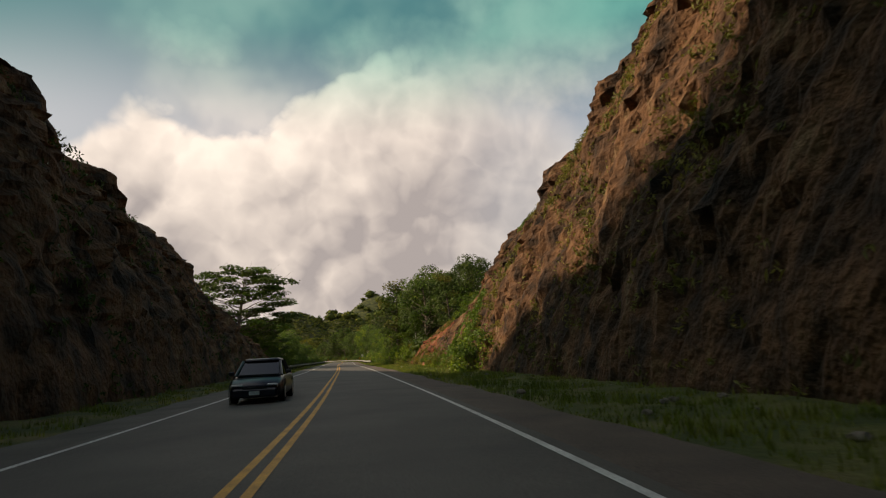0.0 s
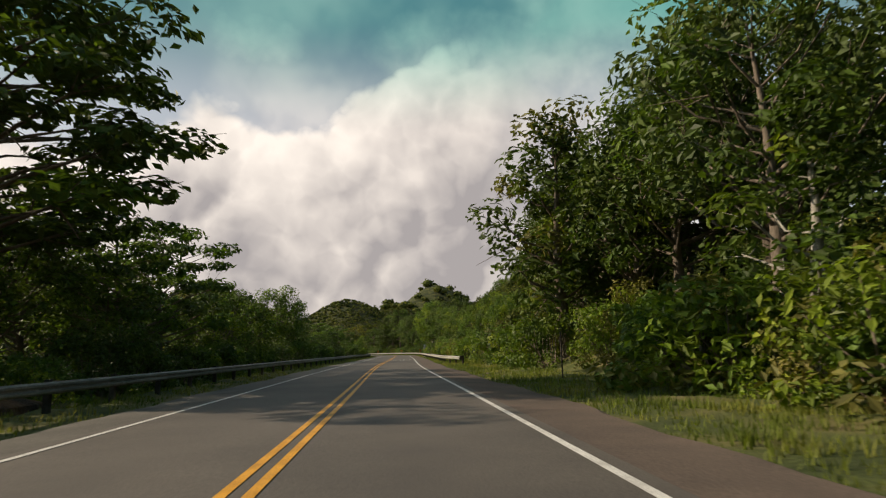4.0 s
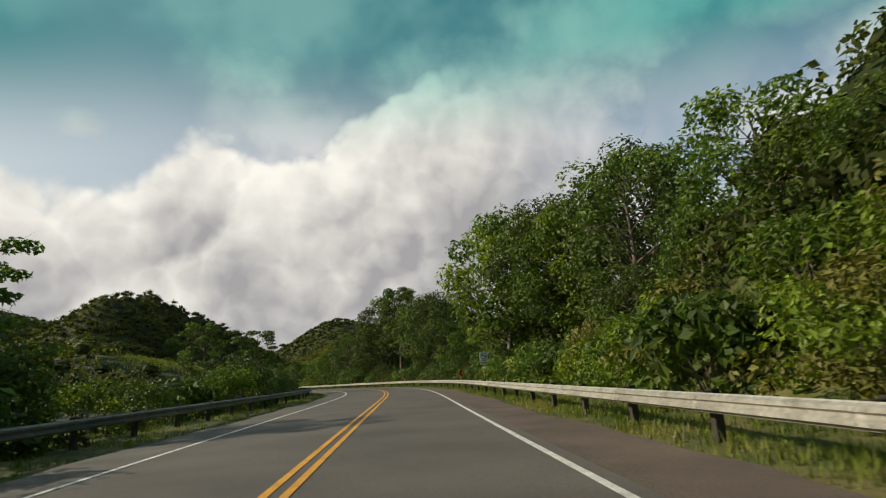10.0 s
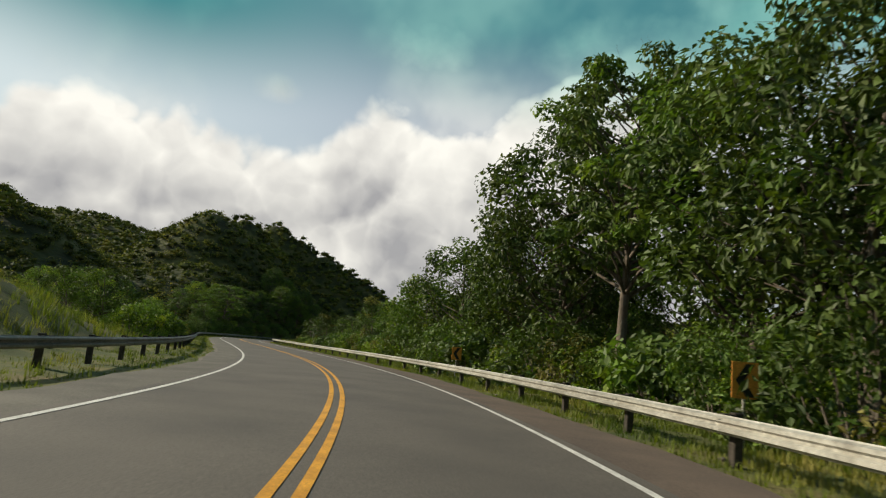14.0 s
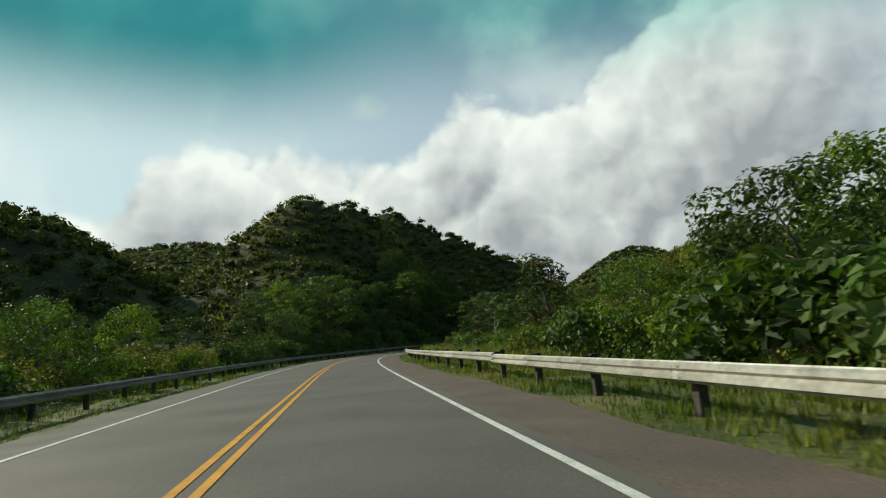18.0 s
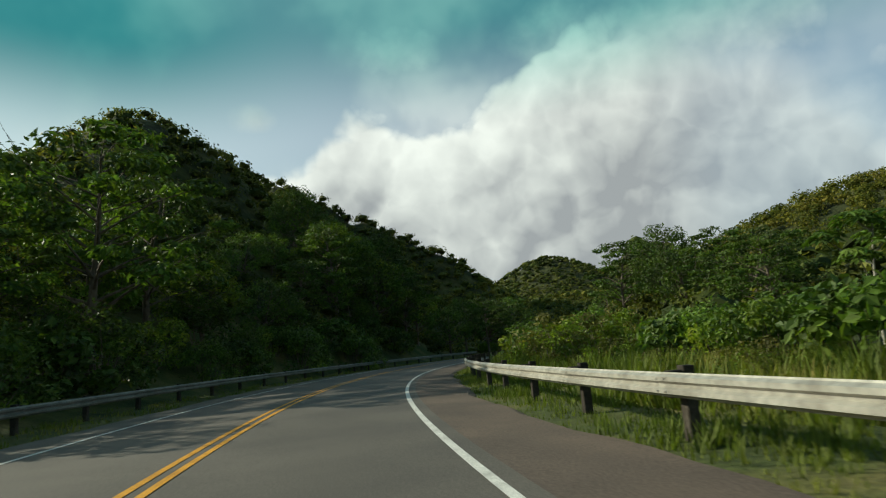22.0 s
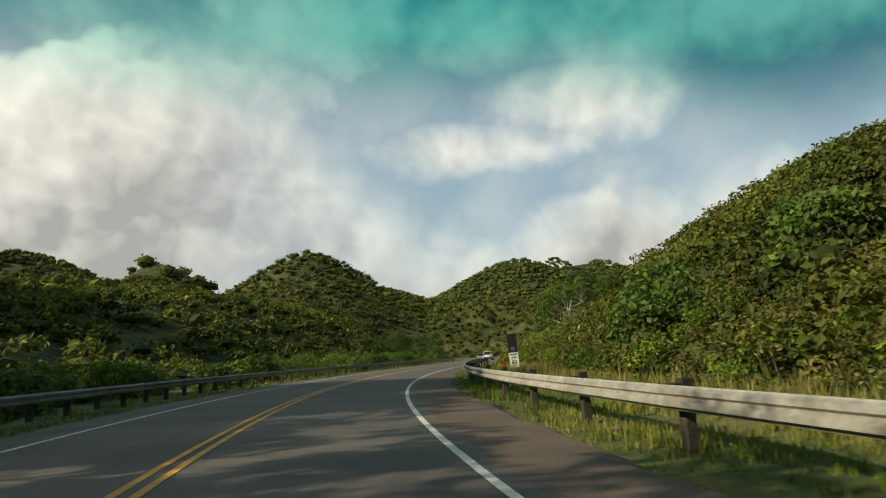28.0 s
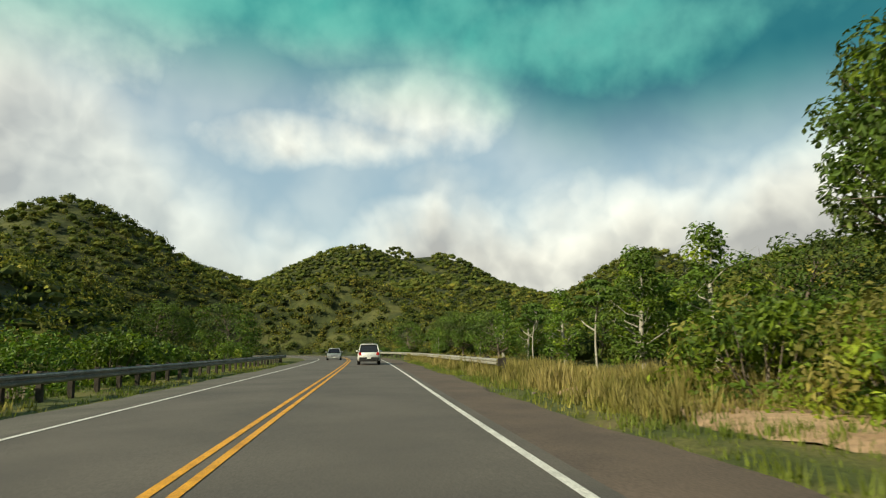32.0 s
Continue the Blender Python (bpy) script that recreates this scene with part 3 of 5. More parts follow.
def part(name, verts, faces, mat, parent, label="", smooth=False):
    ob = mesh_object(name, verts, faces, mat, parent, smooth)
    if label:
        ob["label"] = label
    return ob


def empty(name, m=None):
    ob = new(name)
    ob.empty_display_size = 0.2
    if m is not None:
        ob.matrix_world = m
    return ob


def on_road(s, u, z=0.0, turn=0.0):
    """A pose at a place along the road, with +y down the road."""
    x, y = road_xy(s, u)
    return Matrix.Translation((float(x), float(y), z)) @ Matrix.Rotation(heading(s) + radians(turn), 4, "Z")


def height_at(s, u):
    x, y = road_xy(s, u)
    return float(land(x, y, (np.array([s], float), np.array([u], float)))[0])


def fractal(p, octaves=4):
    return noise.fractal(p, 1.0, 2.0, octaves)


# ---- rock cuttings ----
def cutting(name, side, s0, s1, ds, toe, crest_u, crest, mats, red=None):
    """A blasted rock face beside the road: foot at toe, crest at crest_u, heights by a table along the road."""
    ss = np.arange(s0, s1 + 0.01, ds)
    vv = np.r_[np.linspace(0, 1, 52), 1.12, 1.35, 1.7, 2.3, 3.2]
    verts = []
    ks, kz = np.array([c[0] for c in crest], float), np.array([c[1] for c in crest], float)
    for s in ss:
        hc = float(np.interp(s, ks, kz))
        run = (crest_u - toe) * min(1.0, 0.35 + hc / 14.0)
        for v in vv:
            if v <= 1:
                u, z = toe + run * v ** 1.15, hc * (1 - (1 - v) ** 1.25)
            else:
                u, z = toe + run * 1.0 + (v - 1) * 10, hc + (v - 1) * 1.6 * min(1, hc / 8)
            p = Vector((s * 0.16, v * hc * 0.16, side * 7.0))
            q = Vector((s * 0.9, z * 0.75, side * 5.0 + 0.35 * fractal(p * 6, 2)))
            far2 = noise.voronoi(q)[0]
            crack = min(0.5, far2[1] - far2[0])
            block = noise.cell(Vector((s * 0.55 + 0.6 * fractal(p * 5, 2), z * 0.5 + 0.6 * fractal(p * 5 + Vector((4, 4, 4)), 2), 1.0)))
            ledge = fractal(p, 5) * 1.0 + fractal(p * 3.1, 4) * 0.5 - crack * (1.1 if red and red[0] < s < red[1] else 0.75) + block * 0.35 + fractal(p * 14.0, 3) * 0.22
            amp = min(1.0, 0.25 + v * 1.6) * min(1.0, hc / 5.0)
            u2 = u + ledge * amp * (1.0 if v <= 1.0 else 0.6)
            z2 = z + fractal(p * 2.2 + Vector((9, 3, 1)), 4) * 0.7 * amp
            if v == 0:
                z2 = -0.35
            x, y = road_xy(s, side * u2)
            verts.append((float(x), float(y), z2))
    f = grid_faces(len(ss), len(vv), flip=side > 0)
    ob = mesh_object(name, verts, f, mats, None, False)
    if red:
        mi = np.zeros(len(f), int)
        i, j = np.divmod(np.arange(len(f)), len(vv) - 1)
        sm = ss[i]
        mi[(sm > red[0] + 1.5 * np.sin(j * 0.7)) & (sm < red[1] + 1.5 * np.sin(j * 0.9))] = 1
        ob.data.polygons.foreach_set("material_index", mi.tolist())
    return ob


tagged(cutting("rock_face_right", 1, -30, 98, 0.36, 10.6, 17.6, [(-30, 28), (0, 26), (20, 20.5), (30, 17.5), (40, 15), (52, 12.6), (60, 9.0), (66, 6.4), (74, 5.2), (80, 5.6), (86, 5.8), (90, 5.0), (94, 2.8), (98, 0.3)], [M_ROCK, M_REDROCK], (71, 96)),
       "brown weathered rock cutting with a red clay end", "rock face", kind="structure")
tagged(cutting("rock_face_left", -1, -30, 106, 0.6, 8.9, 15.0, [(-30, 19), (0, 19), (28, 15.5), (48, 12.5), (58, 11), (70, 8.8), (79, 6.4), (90, 4.4), (98, 2.8), (106, 0.3)], [M_ROCK]),
       "dark shaded rock cutting with sparse plants", "rock face", kind="structure")


# ---- plants ----
def tube(pts, radii, sides=6):
    verts, faces = [], []
    pts = [Vector(p) for p in pts]
    for i, (p, r) in enumerate(zip(pts, radii)):
        d = (pts[min(i + 1, len(pts) - 1)] - pts[max(i - 1, 0)]).normalized()
        a = d.orthogonal().normalized()
        b = d.cross(a)
        for k in range(sides):
            t = 2 * math.pi * k / sides
            verts.append(p + (a * math.cos(t) + b * math.sin(t)) * r)
        if i:
            o = (i - 1) * sides
            faces += [(o + k, o + (k + 1) % sides, o + sides + (k + 1) % sides, o + sides + k) for k in range(sides)]
    return verts, faces


def join(chunks):
    verts, faces = [], []
    for v, f in chunks:
        o = len(verts)
        verts += [tuple(p) for p in v]
        faces += [tuple(i + o for i in q) for q in f]
    return verts, faces


def leaf_quads(c, nrm, length, width, rng, droop=0.0):
    """Lozenge leaves at places c facing nrm: corners and faces as arrays."""
    n = len(c)
    r = rng.normal(size=(n, 3))
    a = np.cross(nrm, r)
    a /= np.linalg.norm(a, axis=1, keepdims=True) + 1e-9
    a[:, 2] -= droop
    b = np.cross(nrm, a)
    b /= np.linalg.norm(b, axis=1, keepdims=True) + 1e-9
    ln = (length * rng.uniform(0.6, 1.3, n))[:, None]
    wd = (width * rng.uniform(0.7, 1.25, n))[:, None]
    sag = nrm * ln * 0.12
    v = np.stack([c - a * ln / 2 - sag, c + b * wd / 2, c + a * ln / 2 - sag, c - b * wd / 2], 1).reshape(-1, 3)
    f = np.arange(4 * n).reshape(n, 4)
    return v, f


def clump_leaves(centres, radii, per, length, width, rng, squash=0.75, up=0.7, droop=0.1, firm=0.9, inner=0.25, loose=0.5):
    k = np.repeat(np.arange(len(centres)), per)
    d = rng.normal(size=(len(k), 3))
    d /= np.linalg.norm(d, axis=1, keepdims=True)
    rad = (rng.uniform(inner, 1.0, len(k)) ** 0.45)[:, None] * np.asarray(radii)[k][:, None]
    off = d * rad
    off[:, 2] *= squash
    c = np.asarray(centres)[k] + off
    nrm = d * firm + rng.normal(size=d.shape) * loose
    nrm[:, 2] += up
    nrm /= np.linalg.norm(nrm, axis=1, keepdims=True)
    return leaf_quads(c, nrm, length, width, rng, droop)


def make_tree(name, seed, h, spread, clear, n_clump, per, leaf, mats, style="round", bark=None, label="", category="tree"):
    """A tree of height h: tapered trunk, limbs to each clump of leaves, and a crown of lozenge leaves."""
    rng = np.random.default_rng(seed)
    root = empty(name)
    bend = rng.normal(size=2) * h * 0.05
    trunk_top = h * (0.82 if style != "layered" else 0.9)

    def axis(t):
        return np.array([bend[0] * t * t + 0.12 * math.sin(t * 5 + seed), bend[1] * t * t + 0.12 * math.cos(t * 4 + seed), t * trunk_top])
    r0 = h * 0.020 + 0.05
    ts = np.linspace(0, 1, 8)
    wood = [tube([axis(t) - np.array([0, 0, 0.4 if t == 0 else 0]) for t in ts], [r0 * (1.25 if t == 0 else 1) * (1 - 0.86 * t) for t in ts], 7)]
    centres, radii = [], []
    for i in range(n_clump):
        q = (i + 0.5) / n_clump
        ang = i * 2.39996 + rng.uniform(-0.4, 0.4)
        if style == "layered":
            zc = clear + (h - clear) * (0.12 + 0.86 * q)
            rr = spread * math.sqrt(max(0.06, 1 - ((q - 0.45) / 0.62) ** 2)) * rng.uniform(0.35, 1.0)
            rc = rng.uniform(0.10, 0.19) * spread + 0.35
        elif style == "slender":
            zc = clear + (h - clear) * (0.05 + 0.93 * q)
            rr = spread * (0.25 + 0.75 * math.sin(math.pi * min(1, 0.15 + q * 0.85))) * rng.uniform(0.2, 1.0)
            rc = rng.uniform(0.22, 0.36) * spread + 0.2
        else:
            ph = math.acos(1 - 1.75 * q)
            zc = clear + (h - clear) * (0.46 + 0.46 * math.cos(ph)) + rng.normal() * 0.25
            rr = spread * (math.sin(ph) * rng.uniform(0.65, 1.05) + 0.05)
            rc = rng.uniform(0.22, 0.34) * spread + 0.15
        c = np.array([axis(min(1, zc / h))[0] + rr * math.cos(ang), axis(min(1, zc / h))[1] + rr * math.sin(ang), zc])
        centres.append(c)
        radii.append(rc)
        t0 = max(0.25, min(0.97, (zc - rr * (0.55 if style != "layered" else 0.25)) / trunk_top - 0.05))
        a = axis(t0)
        m = (a + c) / 2 + np.array([0, 0, -0.12 * rr + (0.15 * rr if style == "layered" else 0)]) + rng.normal(size=3) * 0.12
        rl = max(0.018, r0 * 0.40 * (1 - 0.7 * t0))
        wood.append(tube([a, m, c], [rl, rl * 0.65, rl * 0.25], 4))
        for _ in range(2):
            e = c + rng.normal(size=3) * rc * 0.6
            wood.append(tube([m * 0.35 + c * 0.65, e], [rl * 0.35, rl * 0.12], 3))
    v, f = join(wood)
    part("trunk", v, f, bark or M_BARK, root, smooth=True)
    squash = {"layered": 0.30, "slender": 0.8, "round": 0.72}[style]
    v, f = clump_leaves(np.array(centres), radii, per, leaf, leaf * 0.52, rng, squash, 0.9 if style == "layered" else 0.6, 0.12)
    me = part("crown", v, f, mats, root)
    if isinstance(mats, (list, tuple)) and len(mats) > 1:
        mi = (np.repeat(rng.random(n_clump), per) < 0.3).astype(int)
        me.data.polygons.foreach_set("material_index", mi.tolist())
    tagged(root, label, category, "roadside trees")
    return root


def make_shrub(name, seed, h, spread, n_clump, per, leaf, mats, label, aspect=0.5, category="shrub", droop=0.15):
    rng = np.random.default_rng(seed)
    root = empty(name)
    centres, radii, wood = [], [], []
    for i in range(n_clump):
        ang, q = i * 2.39996, (i + 0.5) / n_clump
        rr = spread * math.sqrt(q) * rng.uniform(0.7, 1.0)
        zc = h * (0.18 + 0.66 * (1 - (rr / spread) ** 2) * rng.uniform(0.55, 1.05)) + 0.1
        c = np.array([rr * math.cos(ang), rr * math.sin(ang), zc])
        centres.append(c)
        radii.append(rng.uniform(0.24, 0.40) * spread)
        b = c * np.array([0.2, 0.2, 0]) + np.array([0, 0, -0.25])
        wood.append(tube([b, (b + c) / 2 + rng.normal(size=3) * 0.1, c], [0.035, 0.022, 0.008], 3))
    for i in range(9):                                     # low growth round the foot
        ang, rr = i * 0.72 + rng.uniform(-0.2, 0.2), spread * rng.uniform(0.55, 1.0)
        centres.append(np.array([rr * math.cos(ang), rr * math.sin(ang), h * rng.uniform(0.06, 0.20)]))
        radii.append(rng.uniform(0.24, 0.36) * spread)
    n_clump += 9
    v, f = join(wood)
    part("stem", v, f, M_BARK, root)
    v, f = clump_leaves(np.array(centres), radii, per, leaf, leaf * aspect, rng, 0.85, 0.5, droop)
    me = part("foliage", v, f, mats, root)
    if isinstance(mats, (list, tuple)) and len(mats) > 1:
        mi = (np.repeat(rng.random(n_clump), per) < 0.3).astype(int)
        me.data.polygons.foreach_set("material_index", mi.tolist())
    tagged(root, label, category, "roadside shrubs")
    return root


def make_cecropia(name, seed, h, n_arm, label):
    """A pale-stemmed tree with rosettes of large lobed leaves at the ends of few arms."""
    rng = np.random.default_rng(seed)
    root = empty(name)
    wood, cs, ns = [], [], []
    bend = rng.normal(size=2) * 0.75

    def axis(t):
        return np.array([bend[0] * t * t + 0.15 * math.sin(3 * t), bend[1] * t * t, t * h * 0.86])
    wood.append(tube([axis(t) - np.array([0, 0, 0.4 if t == 0 else 0]) for t in np.linspace(0, 1, 7)], [0.066 - 0.036 * t for t in np.linspace(0, 1, 7)], 7))
    ends = []
    for i in range(n_arm):
        ang, t0 = i * 2.39996, 0.5 + 0.5 * i / n_arm
        a = axis(t0)
        r = h * rng.uniform(0.14, 0.27) * (1.1 - 0.6 * (t0 - 0.5))
        e = a + np.array([r * math.cos(ang), r * math.sin(ang), r * rng.uniform(0.35, 0.9)])
        wood.append(tube([a, (a + e) / 2 + np.array([0, 0, -0.12 * r]), e], [0.055, 0.04, 0.03], 5))
        ends.append(e)
    ends.append(axis(1.0))
    lv, lf, n = [], [], 0
    for e in ends:
        for j in range(11):
            ang = j * 2.39996 + rng.uniform(-0.3, 0.3)
            rise = rng.uniform(-0.35, 0.6)
            d = np.array([math.cos(ang), math.sin(ang), rise])
            pc = e + d * rng.uniform(0.35, 0.6)
            nrm = np.array([d[0] * 0.45, d[1] * 0.45, 1.0]) + rng.normal(size=3) * 0.15
            nrm /= np.linalg.norm(nrm)
            a = np.cross(nrm, [0.3, 0.8, 0.1])
            a /= np.linalg.norm(a)
            b = np.cross(nrm, a)
            size = rng.uniform(0.32, 0.5)
            for k in range(8):
                t = 2 * math.pi * k / 8 + 0.2
                w = a * math.cos(t) + b * math.sin(t)
                q = np.cross(nrm, w)
                m = pc + w * size * 0.55 - nrm * 0.03
                tip = pc + w * size * rng.uniform(0.85, 1.1) - nrm * size * 0.3
                lv += [pc, m + q * size * 0.17, tip, m - q * size * 0.17]
                lf.append((n, n + 1, n + 2, n + 3))
                n += 4
    v, f = join(wood)
    part("trunk", v, f, M_PALEBARK, root, "pale grey ringed trunk", smooth=True)
    part("crown", lv, lf, M_LEAF, root)
    tagged(root, label, "tree", "cecropia trees")
    return root


PROTO = {
    "big_round": make_tree("broadleaf_tree", 21, 14.0, 4.8, 3.0, 54, 175, 0.40, [M_LEAFDARK, M_LEAF], label="tall round-crowned tree with dense dark leaves"),
    "big_green": make_tree("broadleaf_tree", 22, 13.0, 4.6, 2.0, 52, 175, 0.40, [M_LEAF, M_LEAFBRIGHT], label="tall full-crowned tree with fresh green leaves"),
    "big_layer": make_tree("spreading_tree", 24, 15.0, 6.6, 4.2, 78, 125, 0.44, [M_LEAFDARK, M_LEAF], "layered", label="tall spreading tree with tiers of dark leaves"),
    "round_a": make_tree("broadleaf_tree", 1, 9.0, 3.4, 2.2, 32, 120, 0.33, [M_LEAF, M_LEAFBRIGHT], label="round-crowned broadleaf tree with dense green leaves"),
    "round_b": make_tree("broadleaf_tree", 2, 10.5, 3.6, 3.0, 34, 115, 0.35, [M_LEAFDARK, M_LEAF], label="dark green broadleaf tree beside the road"),
    "round_c": make_tree("broadleaf_tree", 3, 7.0, 3.0, 1.2, 28, 110, 0.31, [M_LEAF, M_LEAFDARK], label="low broad green tree growing among shrubs"),
    "layer_a": make_tree("spreading_tree", 4, 11.0, 5.2, 3.2, 46, 86, 0.40, [M_LEAFDARK, M_LEAF], "layered", label="spreading tree with tiers of dark leaves"),
    "layer_b": make_tree("spreading_tree", 5, 8.5, 4.2, 2.0, 38, 90, 0.36, [M_LEAF, M_LEAFDARK], "layered", label="airy spreading tree with layered green foliage"),
    "slim_a": make_tree("slender_tree", 6, 10.0, 2.2, 1.8, 28, 105, 0.32, [M_LEAFDARK, M_LEAFDRY], "slender", label="slender upright tree with dark and dry leaves"),
    "slim_b": make_tree("slender_tree", 7, 7.5, 1.8, 0.8, 24, 95, 0.29, [M_LEAF, M_LEAFBRIGHT], "slender", bark=M_PALEBARK, label="young slender tree with a pale stem and light leaves"),
    "cecropia_a": make_cecropia("cecropia_tree", 8, 7.5, 8, "pale-stemmed tree with large lobed leaves"),
    "cecropia_b": make_cecropia("cecropia_tree", 9, 5.5, 6, "small pale-stemmed tree with large lobed leaves"),
    "shrub_a": make_shrub("shrub", 11, 2.8, 1.9, 15, 84, 0.215, [M_LEAF, M_LEAFBRIGHT], "dense leafy green shrub beside the guardrail"),
    "shrub_b": make_shrub("shrub", 12, 2.3, 1.7, 14, 84, 0.20, [M_LEAFBRIGHT, M_LEAFDRY], "light green roadside shrub in the sun"),
    "shrub_c": make_shrub("shrub", 13, 3.6, 2.1, 16, 84, 0.25, [M_LEAFDARK, M_LEAF], "tall dark green shrub under the trees"),
    "shrub_d": make_shrub("broadleaf_shrub", 14, 2.6, 1.9, 16, 66, 0.29, [M_LEAF, M_LEAFDARK], "shrub with large broad green leaves", 0.72, droop=0.3),
    "shrub_e": make_shrub("dry_shrub", 15, 2.0, 1.6, 13, 70, 0.20, [M_LEAFDRY, M_LEAF], "yellowish half-dry shrub on the slope"),
}
used = set()


def plant(kind, s, u, scale=1.0, turn=0.0, z=None, wide=1.0):
    z = height_at(s, u) - 0.05 if z is None else z
    x, y = road_xy(s, u)
    src = PROTO[kind]
    m = Matrix.Translation((float(x), float(y), z)) @ Matrix.Rotation(turn, 4, "Z")
    if kind not in used:
        used.add(kind)
        ob = src
        ob.matrix_world = m
    else:
        ob = copy_thing(src, m)
    ob.scale = (scale * wide, scale * wide, scale)
    return ob


# single trees that stand out: kind, along, across, scale
for kind, s, u, k, w in (
        ("big_layer", 111, -17.5, 1.22, 1.36), ("layer_a", 136, -18, 0.9, 1.0), ("round_b", 174.5, -14.5, 0.88, 1.0), ("layer_b", 184, -15, 0.88, 1.0), ("layer_b", 211, -15, 0.9, 1.0), ("layer_b", 128, -14, 1.25, 1.0), ("layer_b", 121, -13.5, 1.15, 1.0), ("round_c", 142, -13, 1.05, 1.0), ("round_b", 161, -13, 0.95, 0.9), ("layer_b", 168, -15, 0.9, 1.0),
        ("big_round", 112, 18.5, 1.0, 1.0), ("slim_a", 124, 12.2, 1.55, 1.25), ("slim_b", 101, 12.5, 1.1, 1.2), ("shrub_b", 97, 11.5, 1.5, 1.1), ("shrub_b", 104, 11, 1.5, 1.2), ("big_round", 118, 25, 1.0, 1.0), ("big_round", 104, 24, 0.9, 1.0), ("slim_a", 97, 18, 1.1, 1.2), ("big_green", 127, 16, 1.05, 1.0), ("big_round", 136, 17, 1.0, 1.0), ("round_a", 121, 16, 1.2, 1.0),
        ("big_green", 269, 12.6, 1.25, 0.95), ("big_green", 257, 14.2, 0.95, 1.0), ("big_round", 264, 14.5, 1.0, 0.95), ("slim_b", 268, 11, 1.3, 1.1), ("big_round", 252, 18, 0.85, 1.0), ("round_b", 246, 14, 1.0, 1.0),
        ("slim_b", 297, 12.5, 0.95, 1.3), ("round_b", 304, 13, 0.95, 1.0), ("big_round", 310, 14.5, 1.04, 0.9), ("big_round", 316, 16, 1.05, 1.0), ("big_layer", 322, 14, 1.18, 0.72), ("big_round", 329, 14.5, 1.2, 0.9), ("big_round", 337, 16, 0.88, 1.0), ("round_b", 345, 14, 1.1, 1.0), ("round_a", 352, 13.5, 1.0, 1.0), ("round_a", 359, 13.5, 0.8, 1.0),
        ("slim_a", 375, 14.5, 0.78, 1.3), ("round_c", 383, 14, 0.8, 1.0), ("slim_a", 404, 13.8, 0.62, 1.5), ("cecropia_a", 418.5, 13.2, 0.68, 1.1), ("layer_b", 439, 14.5, 0.68, 1.0), ("layer_b", 445, 16.5, 0.8, 1.0), ("cecropia_b", 457, 16, 0.75, 1.0),
        ("layer_b", 474, -12.6, 1.5, 0.95), ("layer_b", 482, -14.5, 1.35, 1.0), ("layer_b", 468, -15, 1.05, 1.0), ("round_c", 461, -13, 1.0, 1.0),
        ("layer_b", 236, -14, 0.95, 1.0), ("round_b", 218, -14.5, 0.7, 1.1), ("layer_b", 293, -13.8, 0.85, 1.0), ("layer_a", 277, -17, 0.75, 0.8),
        ("round_b", 565, -13.8, 1.1, 1.1), ("layer_b", 558, -14.0, 1.2, 0.9), ("layer_b", 553, -11.5, 1.25, 0.85), ("round_b", 548, -13, 1.0, 0.95), ("round_c", 541, -12, 1.1, 1.0), ("layer_b", 560, -13, 0.95, 0.8), ("round_a", 533, -13, 1.0, 1.0),
        ("round_b", 496, 22, 0.7, 1.0), ("layer_b", 504, 19, 0.9, 1.0), ("layer_b", 513, -14, 1.3, 0.9), ("big_green", 517, -16.5, 0.85, 1.0),  ("round_a", 523, -13.5, 1.15, 1.0), ("layer_b", 530, -13, 1.15, 0.8), ("big_round", 521, -16, 0.75, 1.0), ("big_round", 528, -17, 0.9, 1.0), ("big_round", 521, -25, 0.8, 1.0), ("big_green", 529, -25, 0.9, 1.0), ("big_layer", 536, -17, 0.72, 0.8), ("cecropia_b", 551, 13.5, 0.95, 1.0), ("cecropia_b", 558, 14, 0.8, 1.0),
        ("layer_b", 612, 16.5, 0.62, 0.8), ("round_c", 613, 20, 0.42, 1.2), ("big_green", 633.5, 15.6, 0.70, 1.0), ("big_round", 638, 18, 0.70, 1.0), ("round_a", 628, 15.5, 0.85, 1.05), ("round_c", 622, 15.0, 0.9, 1.0), ("round_a", 632, 19, 0.85, 1.0), ("slim_b", 652, 15, 0.8, 1.2), ("cecropia_b", 655, 13.8, 1.0, 1.0), ("round_c", 658, 19, 0.75, 1.1), ("slim_b", 649, 17, 0.85, 1.2), ("round_c", 650, 22, 0.8, 1.1),
        ("slim_b", 664, 15, 0.7, 1.2), ("cecropia_b", 670, 14.5, 0.95, 1.0), ("slim_b", 677, 16, 0.7, 1.0)):
    plant(kind, s, u, k, s * 1.7, None, w)

